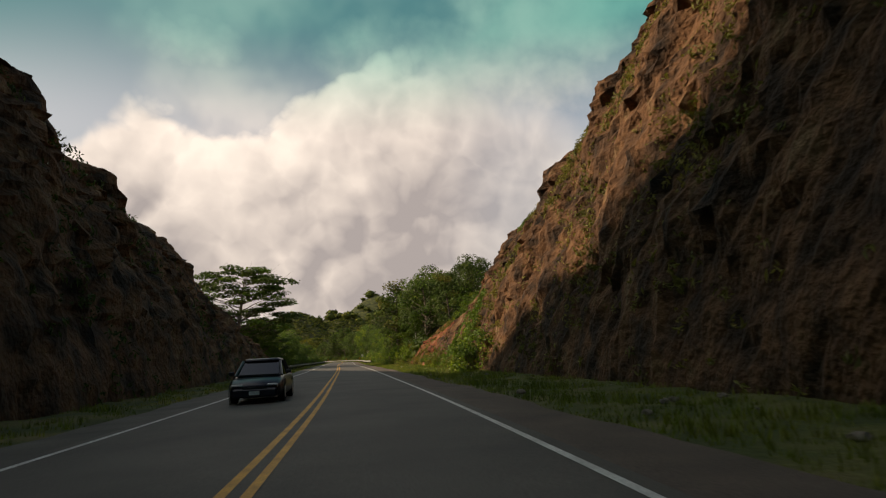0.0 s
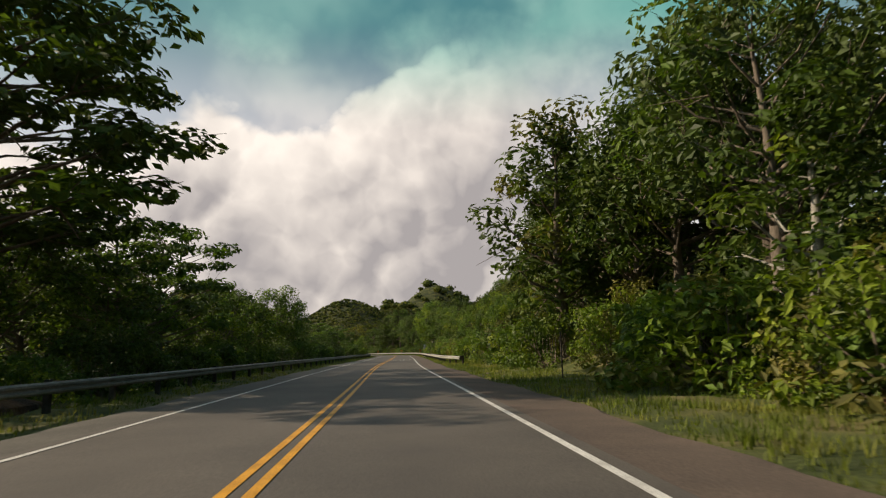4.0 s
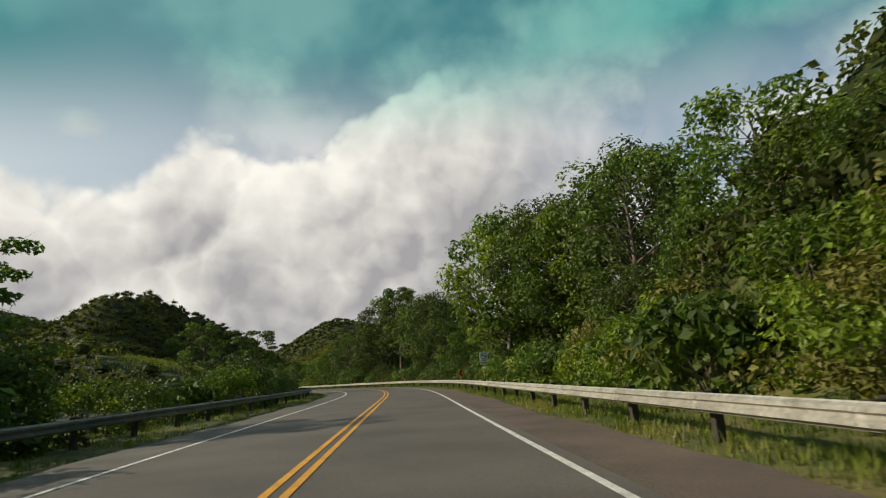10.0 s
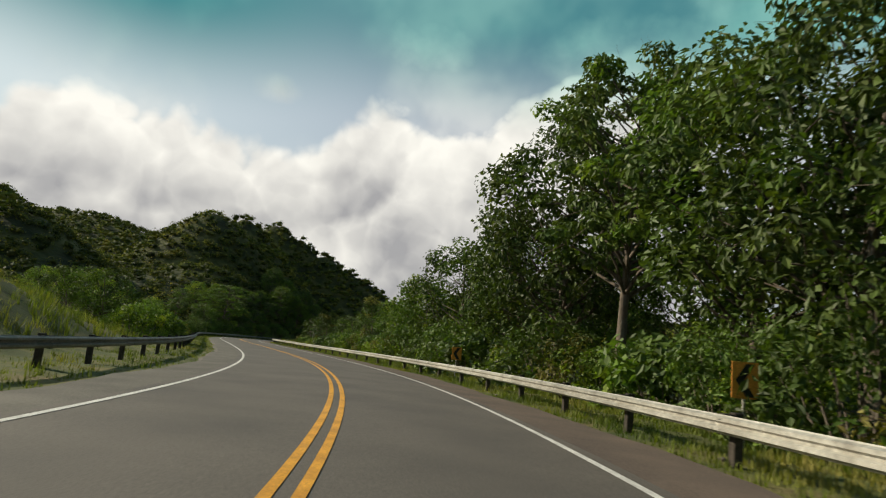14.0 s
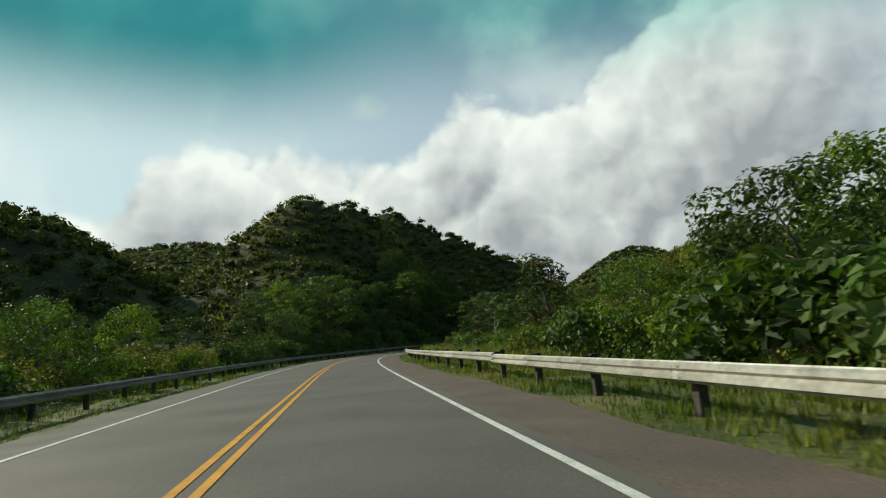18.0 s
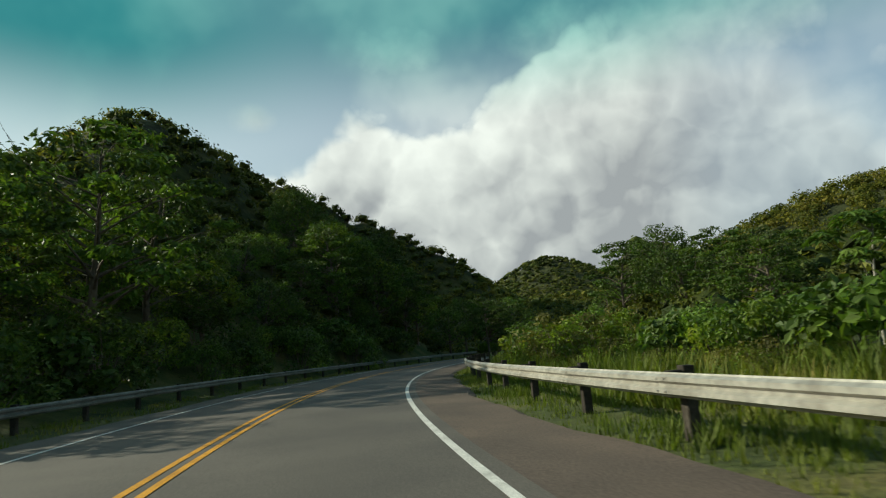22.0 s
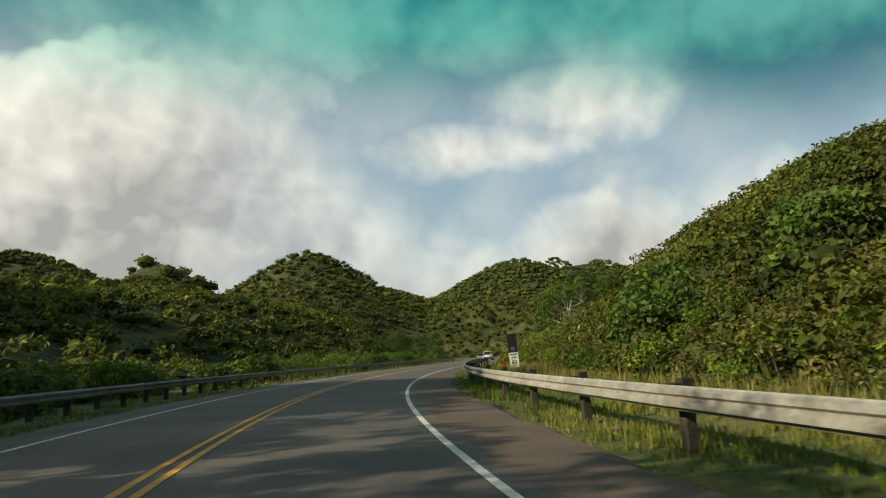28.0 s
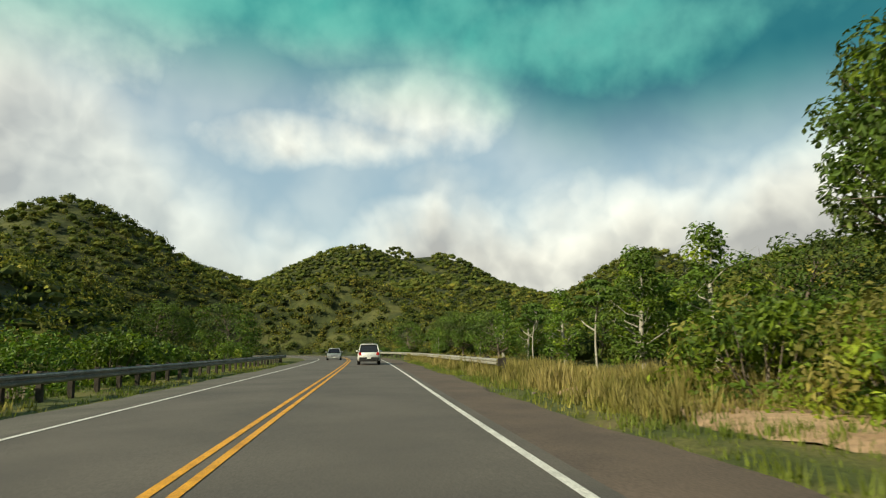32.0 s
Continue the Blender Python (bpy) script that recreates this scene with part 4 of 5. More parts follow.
# a half-dead tree with bare pale branches
def make_dead_tree(s, u, h, seed):
    rng = np.random.default_rng(seed)
    root = empty("dead_tree", on_road(s, u, height_at(s, u) - 0.2))
    v, f = tube([(0, 0, 0), (0.15, 0.1, h * 0.35), (-0.1, 0.3, h * 0.7), (0.2, 0.2, h)], [0.16, 0.12, 0.08, 0.03], 7)
    part("trunk", v, f, M_PALEBARK, root, smooth=True)
    for i in range(9):
        ang, z0 = i * 2.39996, h * (0.35 + 0.06 * i)
        r = h * rng.uniform(0.22, 0.42)
        e = np.array([r * math.cos(ang), r * math.sin(ang), z0 + r * rng.uniform(0.1, 0.7)])
        a = np.array([0, 0.2, z0])
        m = (a + e) / 2 + rng.normal(size=3) * 0.25
        limbs = [tube([a, m, e], [0.055, 0.04, 0.012], 5)]
        for _ in range(3):
            limbs.append(tube([m * 0.4 + e * 0.6, e + rng.normal(size=3) * 0.6], [0.022, 0.008], 3))
        v, f = join(limbs)
        part("branch", v, f, M_PALEBARK, root)
    return tagged(root, "bare dead tree with pale forking branches", "tree", "roadside trees")


make_dead_tree(608.5, 15.0, 3.8, 71)

# belts of growth: side, from, to, nearest, farthest, how many, kinds, smallest and largest scale
BELTS = (
    (1, 92, 145, 10.5, 15, 22, "shrub_a shrub_b shrub_d", 0.8, 1.5), (1, 100, 140, 14, 22, 9, "round_a round_b round_c", 0.9, 1.4),
    (1, 22, 70, 18.6, 21, 9, "shrub_a slim_b shrub_d", 0.4, 0.9), (1, 62, 96, 17, 24, 9, "round_a round_c slim_b", 0.45, 0.75),
    (-1, 0, 75, 15, 22, 8, "shrub_d slim_b", 0.4, 0.9), (-1, 82, 130, 10, 15, 18, "shrub_c shrub_a shrub_d", 0.7, 1.1), (-1, 108, 135, 14, 26, 8, "round_b round_c layer_b", 0.8, 1.2),
    (1, 142, 245, 9.6, 12.8, 66, "shrub_a shrub_b shrub_d", 0.8, 1.3), (1, 142, 245, 12, 17, 26, "round_a round_c slim_b", 0.5, 0.8), (1, 190, 245, 19, 34, 9, "round_b round_c layer_b", 0.65, 0.95),
    (-1, 130, 262, 9.8, 13, 40, "shrub_c shrub_a shrub_d", 0.7, 1.3), (-1, 130, 222, 13, 20, 17, "round_b round_c layer_b round_a", 0.55, 0.85),
    (1, 244, 276, 10, 13, 14, "shrub_b shrub_a shrub_d", 0.9, 1.35), (1, 274, 350, 10, 12.5, 32, "shrub_a shrub_c shrub_b shrub_d", 0.9, 1.35), (1, 276, 350, 14, 22, 12, "round_c round_b round_a", 0.8, 1.15),
    (-1, 262, 300, 10, 17, 16, "shrub_a shrub_d shrub_c", 0.7, 1.2), (-1, 345, 430, 10.5, 14, 30, "shrub_a shrub_d shrub_b", 0.8, 1.3), (-1, 350, 435, 14, 24, 16, "round_c layer_b round_a", 0.55, 0.85),
    (1, 348, 404, 11, 15, 26, "shrub_a shrub_b shrub_d", 0.8, 1.4), (1, 352, 404, 15, 24, 9, "round_c round_a slim_b", 0.6, 0.9), (1, 400, 470, 12.0, 17, 34, "shrub_b shrub_a shrub_d", 0.5, 1.0), (1, 396, 476, 9.6, 12.2, 30, "shrub_b", 0.3, 0.6), (1, 404, 470, 19, 30, 8, "round_c layer_b", 0.5, 0.8),
    (-1, 430, 525, 9.4, 13, 32, "shrub_c shrub_a shrub_d", 0.8, 1.4), (-1, 462, 525, 13, 24, 20, "round_c layer_b round_a", 0.55, 0.85),
    (1, 466, 525, 10.5, 15, 40, "shrub_a shrub_b", 0.75, 1.2), (1, 474, 530, 17, 26, 10, "round_c layer_b", 0.5, 0.75),
    (-1, 552, 690, 10.5, 17, 60, "shrub_d shrub_a shrub_d shrub_e", 0.7, 1.2),
    (1, 520, 606, 13.5, 19, 30, "shrub_b shrub_d shrub_e", 0.6, 1.1), (1, 600, 640, 10.2, 13.5, 32, "shrub_a shrub_b", 0.8, 1.25), (1, 535, 605, 11.2, 15, 44, "shrub_b shrub_a shrub_e", 0.55, 0.95),
    (1, 652, 720, 13.5, 22, 24, "shrub_d shrub_e slim_b round_c", 0.5, 0.9), (1, 700, 770, 10, 20, 12, "round_c shrub_d", 0.6, 1.1), (-1, 690, 780, 12, 26, 14, "round_c shrub_d", 0.6, 1.1),
)
belt_rng = random.Random(5)
for side, s0, s1, u0, u1, n, kinds, k0, k1 in BELTS:
    names = kinds.split()
    for i in range(n):
        s = s0 + (i + belt_rng.random()) / n * (s1 - s0)
        u = side * belt_rng.uniform(u0, u1)
        plant(belt_rng.choice(names), s, u, belt_rng.uniform(k0, k1), belt_rng.uniform(0, 6.28), None, belt_rng.uniform(0.9, 1.15))
for kind, ob in PROTO.items():
    if kind not in used:
        for o in (*ob.children, ob):
            bpy.data.objects.remove(o)


# woods on the hills: clumps of leaves, larger with distance; none on slopes that face away from the road
def ground_at(x, y):
    i = np.clip(np.searchsorted(gx, x), 1, len(gx) - 1)
    j = np.clip(np.searchsorted(gy, y), 1, len(gy) - 1)
    a, b = np.clip((x - gx[i - 1]) / (gx[i] - gx[i - 1]), 0, 1), np.clip((y - gy[j - 1]) / (gy[j] - gy[j - 1]), 0, 1)
    g = gz.reshape(len(gx), len(gy))
    return (g[i - 1, j - 1] * (1 - a) + g[i, j - 1] * a) * (1 - b) + (g[i - 1, j] * (1 - a) + g[i, j] * a) * b


def faces_road(x, y, z, slack=1.2):
    seen = np.zeros(len(x), bool)
    for s in np.arange(0, 640, 26.0):
        ex, ey = road_xy(s, 1.5)
        ahead = (x - ex) * -math.sin(heading(s)) + (y - ey) * math.cos(heading(s)) > 0
        free = ahead.copy()
        for k in (0.25, 0.4, 0.55, 0.68, 0.78, 0.86, 0.92, 0.96):
            free &= ground_at(ex + (x - ex) * k, ey + (y - ey) * k) < 1.3 + (z - 1.3) * k + slack
        seen |= free
    return seen


def woods(name, label, near, far, spacing, size, leaf, per, seed, keep, lift=0.0, core=0.6):
    rng = np.random.default_rng(seed)
    x0, x1, y0, y1 = -190 - far * 0.5, 130 + far * 0.9, -20, 800 + far * 0.9
    fine = spacing * 0.66
    x, y = (g.ravel() for g in np.meshgrid(np.arange(x0, x1, fine), np.arange(y0, y1, fine)))
    x, y = x + rng.uniform(-0.5, 0.5, len(x)) * spacing * 0.8, y + rng.uniform(-0.5, 0.5, len(y)) * spacing * 0.8
    z0 = ground_at(x, y)
    slope = np.hypot(ground_at(x + 2, y) - z0, ground_at(x, y + 2) - z0) / 2
    ok = rng.random(len(x)) < 0.40 * np.sqrt(1 + (1.6 * slope) ** 2)
    x, y = x[ok], y[ok]
    su = road_su(x, y)
    a = np.abs(su[1])
    z = land(x, y, su)
    ok = (a > near) & (a <= far) & keep(su[0], su[1], z)
    x, y, z = x[ok], y[ok], z[ok]
    ok = faces_road(x, y, z + size, 1.6 if far > 90 else 1.0 + size)
    x, y, z = x[ok], y[ok], z[ok]
    k = rng.uniform(0.6, 1.1, len(x)) + rng.uniform(0.1, 0.4, len(x)) * (rng.random(len(x)) > 0.86)
    c = np.c_[x, y, z + size * 0.40 * k + rng.uniform(0, 1, len(x)) ** 1.5 * lift]
    v, f = clump_leaves(c, size * k, per, leaf, leaf * 0.62, rng, 0.66, 0.45, 0.1, 1.0, 0.30, 0.65)
    # each crown's inner mass: an uneven lump well under the leaves, near ones coloured as shade
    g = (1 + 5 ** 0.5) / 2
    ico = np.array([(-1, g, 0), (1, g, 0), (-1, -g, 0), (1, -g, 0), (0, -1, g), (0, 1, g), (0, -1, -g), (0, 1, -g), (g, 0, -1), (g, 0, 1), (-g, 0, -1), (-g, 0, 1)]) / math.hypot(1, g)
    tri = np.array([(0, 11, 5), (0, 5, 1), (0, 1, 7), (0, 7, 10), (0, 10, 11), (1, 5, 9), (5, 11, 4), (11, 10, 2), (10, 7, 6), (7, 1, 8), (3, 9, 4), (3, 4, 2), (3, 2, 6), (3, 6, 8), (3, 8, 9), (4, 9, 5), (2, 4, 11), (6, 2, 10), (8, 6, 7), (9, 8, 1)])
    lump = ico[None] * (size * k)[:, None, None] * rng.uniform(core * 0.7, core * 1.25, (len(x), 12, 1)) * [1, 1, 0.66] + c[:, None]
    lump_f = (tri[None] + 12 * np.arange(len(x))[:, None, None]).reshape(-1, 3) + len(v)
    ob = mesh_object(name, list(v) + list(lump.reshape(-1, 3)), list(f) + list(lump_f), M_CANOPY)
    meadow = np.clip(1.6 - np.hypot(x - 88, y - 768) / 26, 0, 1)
    # sunny slopes get lighter leaves, sunlight put into the colour; high far woods darker
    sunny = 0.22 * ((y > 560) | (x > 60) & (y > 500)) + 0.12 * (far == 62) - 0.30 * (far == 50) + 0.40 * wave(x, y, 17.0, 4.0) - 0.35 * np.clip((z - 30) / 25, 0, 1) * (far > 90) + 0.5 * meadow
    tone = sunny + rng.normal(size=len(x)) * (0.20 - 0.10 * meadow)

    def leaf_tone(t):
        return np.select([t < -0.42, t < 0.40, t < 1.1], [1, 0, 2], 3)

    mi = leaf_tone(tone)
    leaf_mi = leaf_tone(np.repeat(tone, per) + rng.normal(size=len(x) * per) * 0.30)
    # lumps: own leaf tone far off and on the scrub, elsewhere dark as painted shade
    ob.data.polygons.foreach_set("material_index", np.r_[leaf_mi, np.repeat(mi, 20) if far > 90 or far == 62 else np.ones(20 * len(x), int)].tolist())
    tagged(ob, label, "woods", kind="stuff")


def steep_east(s, u):
    return (u > 0) & (s > 138) & (s < 264) & (u < 50)


def sunny_east(s, u):
    return (u > 0) & (s > 500) & (s < 630) & (u < 62)


def thicket(s, u, z):
    close = (np.abs(u) > 16.5) | ((u > 12.5) & (s > 436) & (s < 508)) | ((u < -11) & (s > 495) & (s < 548))
    high = (z > 0.4) | ((u < -16) & (s > 525)) | ((u > 16) & (s > 640))
    return close & high & ~((u < 0) & (s > 296) & (s < 350) & (u > -32)) & ~steep_east(s, u) & ~sunny_east(s, u)


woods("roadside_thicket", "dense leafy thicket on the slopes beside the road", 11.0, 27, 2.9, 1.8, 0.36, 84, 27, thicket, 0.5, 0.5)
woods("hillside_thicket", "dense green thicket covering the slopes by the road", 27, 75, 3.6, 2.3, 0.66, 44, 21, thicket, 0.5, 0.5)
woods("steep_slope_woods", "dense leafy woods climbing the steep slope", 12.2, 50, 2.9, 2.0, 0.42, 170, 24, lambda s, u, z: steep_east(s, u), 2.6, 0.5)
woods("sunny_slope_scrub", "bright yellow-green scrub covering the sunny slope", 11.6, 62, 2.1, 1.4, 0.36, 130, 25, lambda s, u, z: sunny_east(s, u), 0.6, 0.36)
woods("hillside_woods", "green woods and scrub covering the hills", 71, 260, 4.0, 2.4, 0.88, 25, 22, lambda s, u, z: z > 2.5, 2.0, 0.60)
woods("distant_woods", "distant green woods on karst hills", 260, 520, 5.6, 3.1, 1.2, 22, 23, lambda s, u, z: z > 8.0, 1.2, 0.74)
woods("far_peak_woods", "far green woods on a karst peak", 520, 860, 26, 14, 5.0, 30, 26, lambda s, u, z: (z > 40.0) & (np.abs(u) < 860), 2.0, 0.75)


# ---- grass on the verges ----
def grass(name, label, side, s0, s1, u0, u1, per_m2, h0, h1, mat, seed, blades=5):
    rng = np.random.default_rng(seed)
    n = int((s1 - s0) * (u1 - u0) * per_m2)
    s, u = rng.uniform(s0, s1, n), side * (u0 + (u1 - u0) * rng.random(n) ** 0.9)
    patch = 0.5 + 0.5 * np.sin(s * 0.9 + u * 1.3) * np.sin(s * 0.23 - u * 0.7)
    ok = rng.random(n) < 0.45 + 0.55 * patch
    s, u, patch = s[ok], u[ok], patch[ok]
    x, y = road_xy(s, u)
    z = np.where(np.abs(u) < 9, -0.12, land(x, y, (s, u)))
    edge = np.clip((np.abs(u) - u0) / 0.6, 0.35, 1)
    n = len(s)
    h = rng.uniform(h0, h1, n) * (0.5 + 0.8 * patch) * edge
    k = np.repeat(np.arange(n), blades)
    ang = rng.uniform(0, 6.283, len(k))
    lean = rng.uniform(0.15, 0.75, len(k)) * h[k]
    w = 0.012 + 0.03 * h[k]
    bx, by = x[k] + rng.normal(size=len(k)) * 0.07, y[k] + rng.normal(size=len(k)) * 0.07
    px, py = np.cos(ang + 1.57) * w, np.sin(ang + 1.57) * w
    v = np.stack([np.c_[bx - px, by - py, z[k] - 0.05], np.c_[bx + px, by + py, z[k] - 0.05], np.c_[bx + np.cos(ang) * lean, by + np.sin(ang) * lean, z[k] + h[k]]], 1).reshape(-1, 3)
    tagged(mesh_object(name, v, np.arange(len(v)).reshape(-1, 3), mat), label, "grass", kind="stuff")


grass("verge_grass", "short uneven green grass along the shoulder", 1, -5, 690, 5.55, 10.5, 19, 0.06, 0.26, M_GRASS, 31)
grass("verge_grass", "short uneven green grass along the shoulder", -1, -5, 690, 5.4, 9.5, 8, 0.06, 0.22, M_GRASS, 32)
grass("rail_grass", "rough weedy grass growing round the guardrail posts", 1, 141, 628, 6.0, 7.6, 10, 0.08, 0.25, M_GRASS, 37, 6)
grass("roadside_weeds", "tall bright green weeds behind the guardrail", 1, 392, 525, 7.3, 12.8, 11, 0.35, 0.95, M_GRASS, 38, 7)
grass("tall_grass", "tall green grass and weeds behind the guardrail", 1, 140, 640, 8.0, 13.5, 5.5, 0.22, 0.62, M_GRASS, 33, 7)
grass("tall_dry_grass", "tall straw-coloured grass beside the shoulder", 1, 634, 700, 6.6, 13.0, 16, 0.35, 0.85, M_STRAW, 34, 7)
grass("slope_grass", "rough green grass on the open bank", -1, 297, 352, 9.5, 30, 5, 0.25, 0.7, M_GRASS, 35, 6)
grass("meadow_grass", "yellow-green tall grass behind the guardrail", 1, 505, 600, 8.2, 11.6, 9, 0.30, 0.75, M_STRAW, 36, 6)


# tufts and small plants rooted on the rock
def face_tufts(name, label, side, s0, s1, toe, crest_u, crest, n, size, mat, seed):
    rng = np.random.default_rng(seed)
    s, v = rng.uniform(s0, s1, n), rng.random(n) ** 0.8
    patch = np.sin(s * 0.35 + v * 5) * np.sin(s * 0.13 - v * 3 + 1) + 0.35
    ok = rng.random(n) < np.clip(patch + 0.25, 0.08, 1)
    s, v = s[ok], v[ok]
    hc = np.interp(s, [c[0] for c in crest], [c[1] for c in crest])
    run = (crest_u - toe) * np.minimum(1, 0.35 + hc / 14)
    u, z = toe + run * v ** 1.15 - 0.15, hc * (1 - (1 - v) ** 1.25)
    x, y = road_xy(s, side * u)
    v2, f = clump_leaves(np.c_[x, y, z], size * rng.uniform(0.4, 1.3, len(s)), 10, size * 0.75, size * 0.28, rng, 0.8, 0.4, 0.5)
    tagged(mesh_object(name, v2, f, mat), label, "plants", kind="stuff")


CREST_R = [(-30, 28), (0, 26), (20, 20.5), (30, 17.5), (40, 15), (52, 12.6), (60, 9.0), (66, 6.4), (74, 5.2), (80, 5.6), (86, 5.8), (90, 5.0), (94, 2.8), (98, 0.3)]
CREST_L = [(-30, 19), (0, 19), (28, 15.5), (48, 12.5), (58, 11), (70, 8.8), (79, 6.4), (90, 4.4), (98, 2.8), (106, 0.3)]
face_tufts("cliff_plants", "small green and dry plants rooted in the rock face", 1, 2, 90, 10.6, 17.6, CREST_R, 7500, 0.30, M_LEAFDRY, 41)
face_tufts("cliff_plants", "small green plants rooted in the rock face", 1, 50, 74, 10.4, 17.6, CREST_R, 4200, 0.40, M_LEAF, 42)
face_tufts("cliff_plants", "olive grass tufts rooted in the red clay", 1, 68, 98, 10.5, 17.6, CREST_R, 1500, 0.28, M_LEAFDRY, 44)
face_tufts("cliff_plants", "small dark plants rooted in the rock face", -1, 2, 96, 8.9, 15.0, CREST_L, 1500, 0.36, M_LEAFDARK, 43)


# ---- guardrails ----
W_BEAM = ((0.0, -0.155), (0.012, -0.135), (0.082, -0.105), (0.082, -0.050), (0.022, -0.018), (0.022, 0.018), (0.082, 0.050), (0.082, 0.105), (0.012, 0.135), (0.0, 0.155))


def beam_mesh(length, mat):
    """A corrugated rail: the section above pulled along y, 4 mm thick, with a lapped joint and bolt heads at its end."""
    outer = [(a, b) for a, b in W_BEAM]
    inner = [(a - 0.006, b) for a, b in reversed(W_BEAM)]
    ring = outer + inner
    n = len(ring)
    verts = [(a, y, b) for y in (0.0, length) for a, b in ring]
    faces = [(i, (i + 1) % n, n + (i + 1) % n, n + i) for i in range(n)] + [tuple(range(n))[::-1], tuple(range(n, 2 * n))]
    lap = [(a + 0.004, y, b) for y in (-0.16, 0.16) for a, b in outer]
    o, m = len(verts), len(outer)
    verts += lap
    faces += [(o + i, o + i + 1, o + m + i + 1, o + m + i) for i in range(m - 1)]
    for yb in (-0.1, 0.1):
        for zb in (-0.078, 0.078):
            o = len(verts)
            verts += [(0.086, yb - 0.018, zb - 0.018), (0.086, yb + 0.018, zb - 0.018), (0.086, yb + 0.018, zb + 0.018), (0.086, yb - 0.018, zb + 0.018),
                      (0.100, yb - 0.012, zb - 0.012), (0.100, yb + 0.012, zb - 0.012), (0.100, yb + 0.012, zb + 0.012), (0.100, yb - 0.012, zb + 0.012)]
            faces += [(o, o + 1, o + 5, o + 4), (o + 1, o + 2, o + 6, o + 5), (o + 2, o + 3, o + 7, o + 6), (o + 3, o, o + 4, o + 7), (o + 4, o + 5, o + 6, o + 7)]
    me = bpy.data.meshes.new("rail")
    me.from_pydata(verts, [], faces)
    me.materials.append(mat)
    return me


def box_mesh(name, x0, x1, y0, y1, z0, z1, mat, chamfer=0.012):
    c = chamfer
    bm = bmesh.new()
    bmesh.ops.create_cube(bm, size=1.0)
    for v in bm.verts:
        v.co = Vector((x0 if v.co.x < 0 else x1, y0 if v.co.y < 0 else y1, z0 if v.co.z < 0 else z1))
    if c:
        bmesh.ops.bevel(bm, geom=bm.edges[:], offset=c, segments=1, affect="EDGES")
    me = bpy.data.meshes.new(name)
    bm.to_mesh(me)
    bm.free()
    me.materials.append(mat)
    return me


SEG = 3.81


def guardrail(side, s0, s1, u, mat, label, every=1, flare=0.0, tall=0.0, rail_z=0.57):
    root = empty("guardrail", on_road(s0, side * u))
    inv = root.matrix_world.inverted()
    rail = beam_mesh(SEG, mat)
    block = box_mesh("block", -0.20, -0.002, -0.075, 0.075, -0.17, 0.17, M_POST)
    post = box_mesh("post", -0.36, -0.20, -0.085, 0.085, -1.15, 0.20 + tall, M_POST)
    n = int((s1 - s0) / SEG)
    rng = random.Random(int(s0))
    for i in range(n):
        s = s0 + i * SEG
        ua = u + (flare * max(0, 1 - i / 3.0) if flare else 0)
        ub = u + (flare * max(0, 1 - (i + 1) / 3.0) if flare else 0)
        xa, ya = road_xy(s, side * ua)
        xb, yb = road_xy(s + SEG, side * ub)
        h = math.atan2(-(xb - xa), yb - ya)
        face = Matrix.Rotation(h + (math.pi if side > 0 else 0), 4, "Z")
        k = math.hypot(xb - xa, yb - ya) / SEG
        # rails run from the far end on the right, so that their fronts face the road
        px, py = (xb, yb) if side > 0 else (xa, ya)
        m = Matrix.Translation((px, py, rail_z)) @ face @ Matrix.Rotation(radians(rng.uniform(-1.5, 1.5)), 4, "Y") @ Matrix.Diagonal((1, k, 1, 1))
        o = new("rail", rail)
        o.parent, o.matrix_parent_inverse, o.matrix_basis = root, inv, m
        for j in range(every):
            q = j / every
            tilt = Matrix.Rotation(radians(rng.uniform(-1.5, 1.5)), 4, "Y") @ Matrix.Rotation(radians(rng.uniform(-1.5, 1.5)), 4, "X")
            pm = Matrix.Translation((xa + (xb - xa) * q, ya + (yb - ya) * q, rail_z)) @ face
            for nm, me, mm in (("block", block, pm), ("post", post, pm @ tilt)):
                o = new(nm, me)
                o.parent, o.matrix_parent_inverse, o.matrix_basis = root, inv, mm
    return tagged(root, label, "guardrail", "guardrails")


guardrail(1, 141, 392, 6.35, M_STEEL, "long grey steel guardrail on dark posts", 1, 0.9, 0.0, 0.53)
guardrail(1, 388.65, 628.5, 6.35, M_STEEL, "grey steel guardrail on dark posts that stand above it", 1, 0.0, 0.03, 0.58)
guardrail(1, 651, 745, 7.6, M_STEEL, "grey steel guardrail with a blunt end in tall grass", 1)
guardrail(-1, 84, 292, 7.3, M_DARKSTEEL, "dull dark steel guardrail below dark trees", 1, 0.9)
guardrail(-1, 289.74, 545, 7.3, M_DARKSTEEL, "dull dark steel guardrail along the bend", 1)
guardrail(-1, 557, 700, 7.3, M_DARKSTEEL, "dull dark steel guardrail on close dark posts", 2)


# ---- lettering ----
M_INK = material("black_paint", [(0.3, (0.010, 0.010, 0.012)), (0.7, (0.020, 0.020, 0.022))], 3, 0.5, 0)
M_SIGNWHITE = material("white_sheeting", [(0.3, (0.60, 0.60, 0.57)), (0.7, (0.74, 0.74, 0.70))], 3, 0.45, 0)
M_SIGNBLUE = material("blue_sheeting", [(0.3, (0.02, 0.05, 0.20)), (0.7, (0.03, 0.07, 0.28))], 3, 0.45, 0)
M_SIGNRED = material("red_sheeting", [(0.3, (0.42, 0.03, 0.03)), (0.7, (0.58, 0.05, 0.04))], 3, 0.5, 0)
M_SIGNORANGE = material("orange_sheeting", [(0.3, (0.55, 0.22, 0.03)), (0.7, (0.68, 0.30, 0.05))], 3, 0.5, 0)
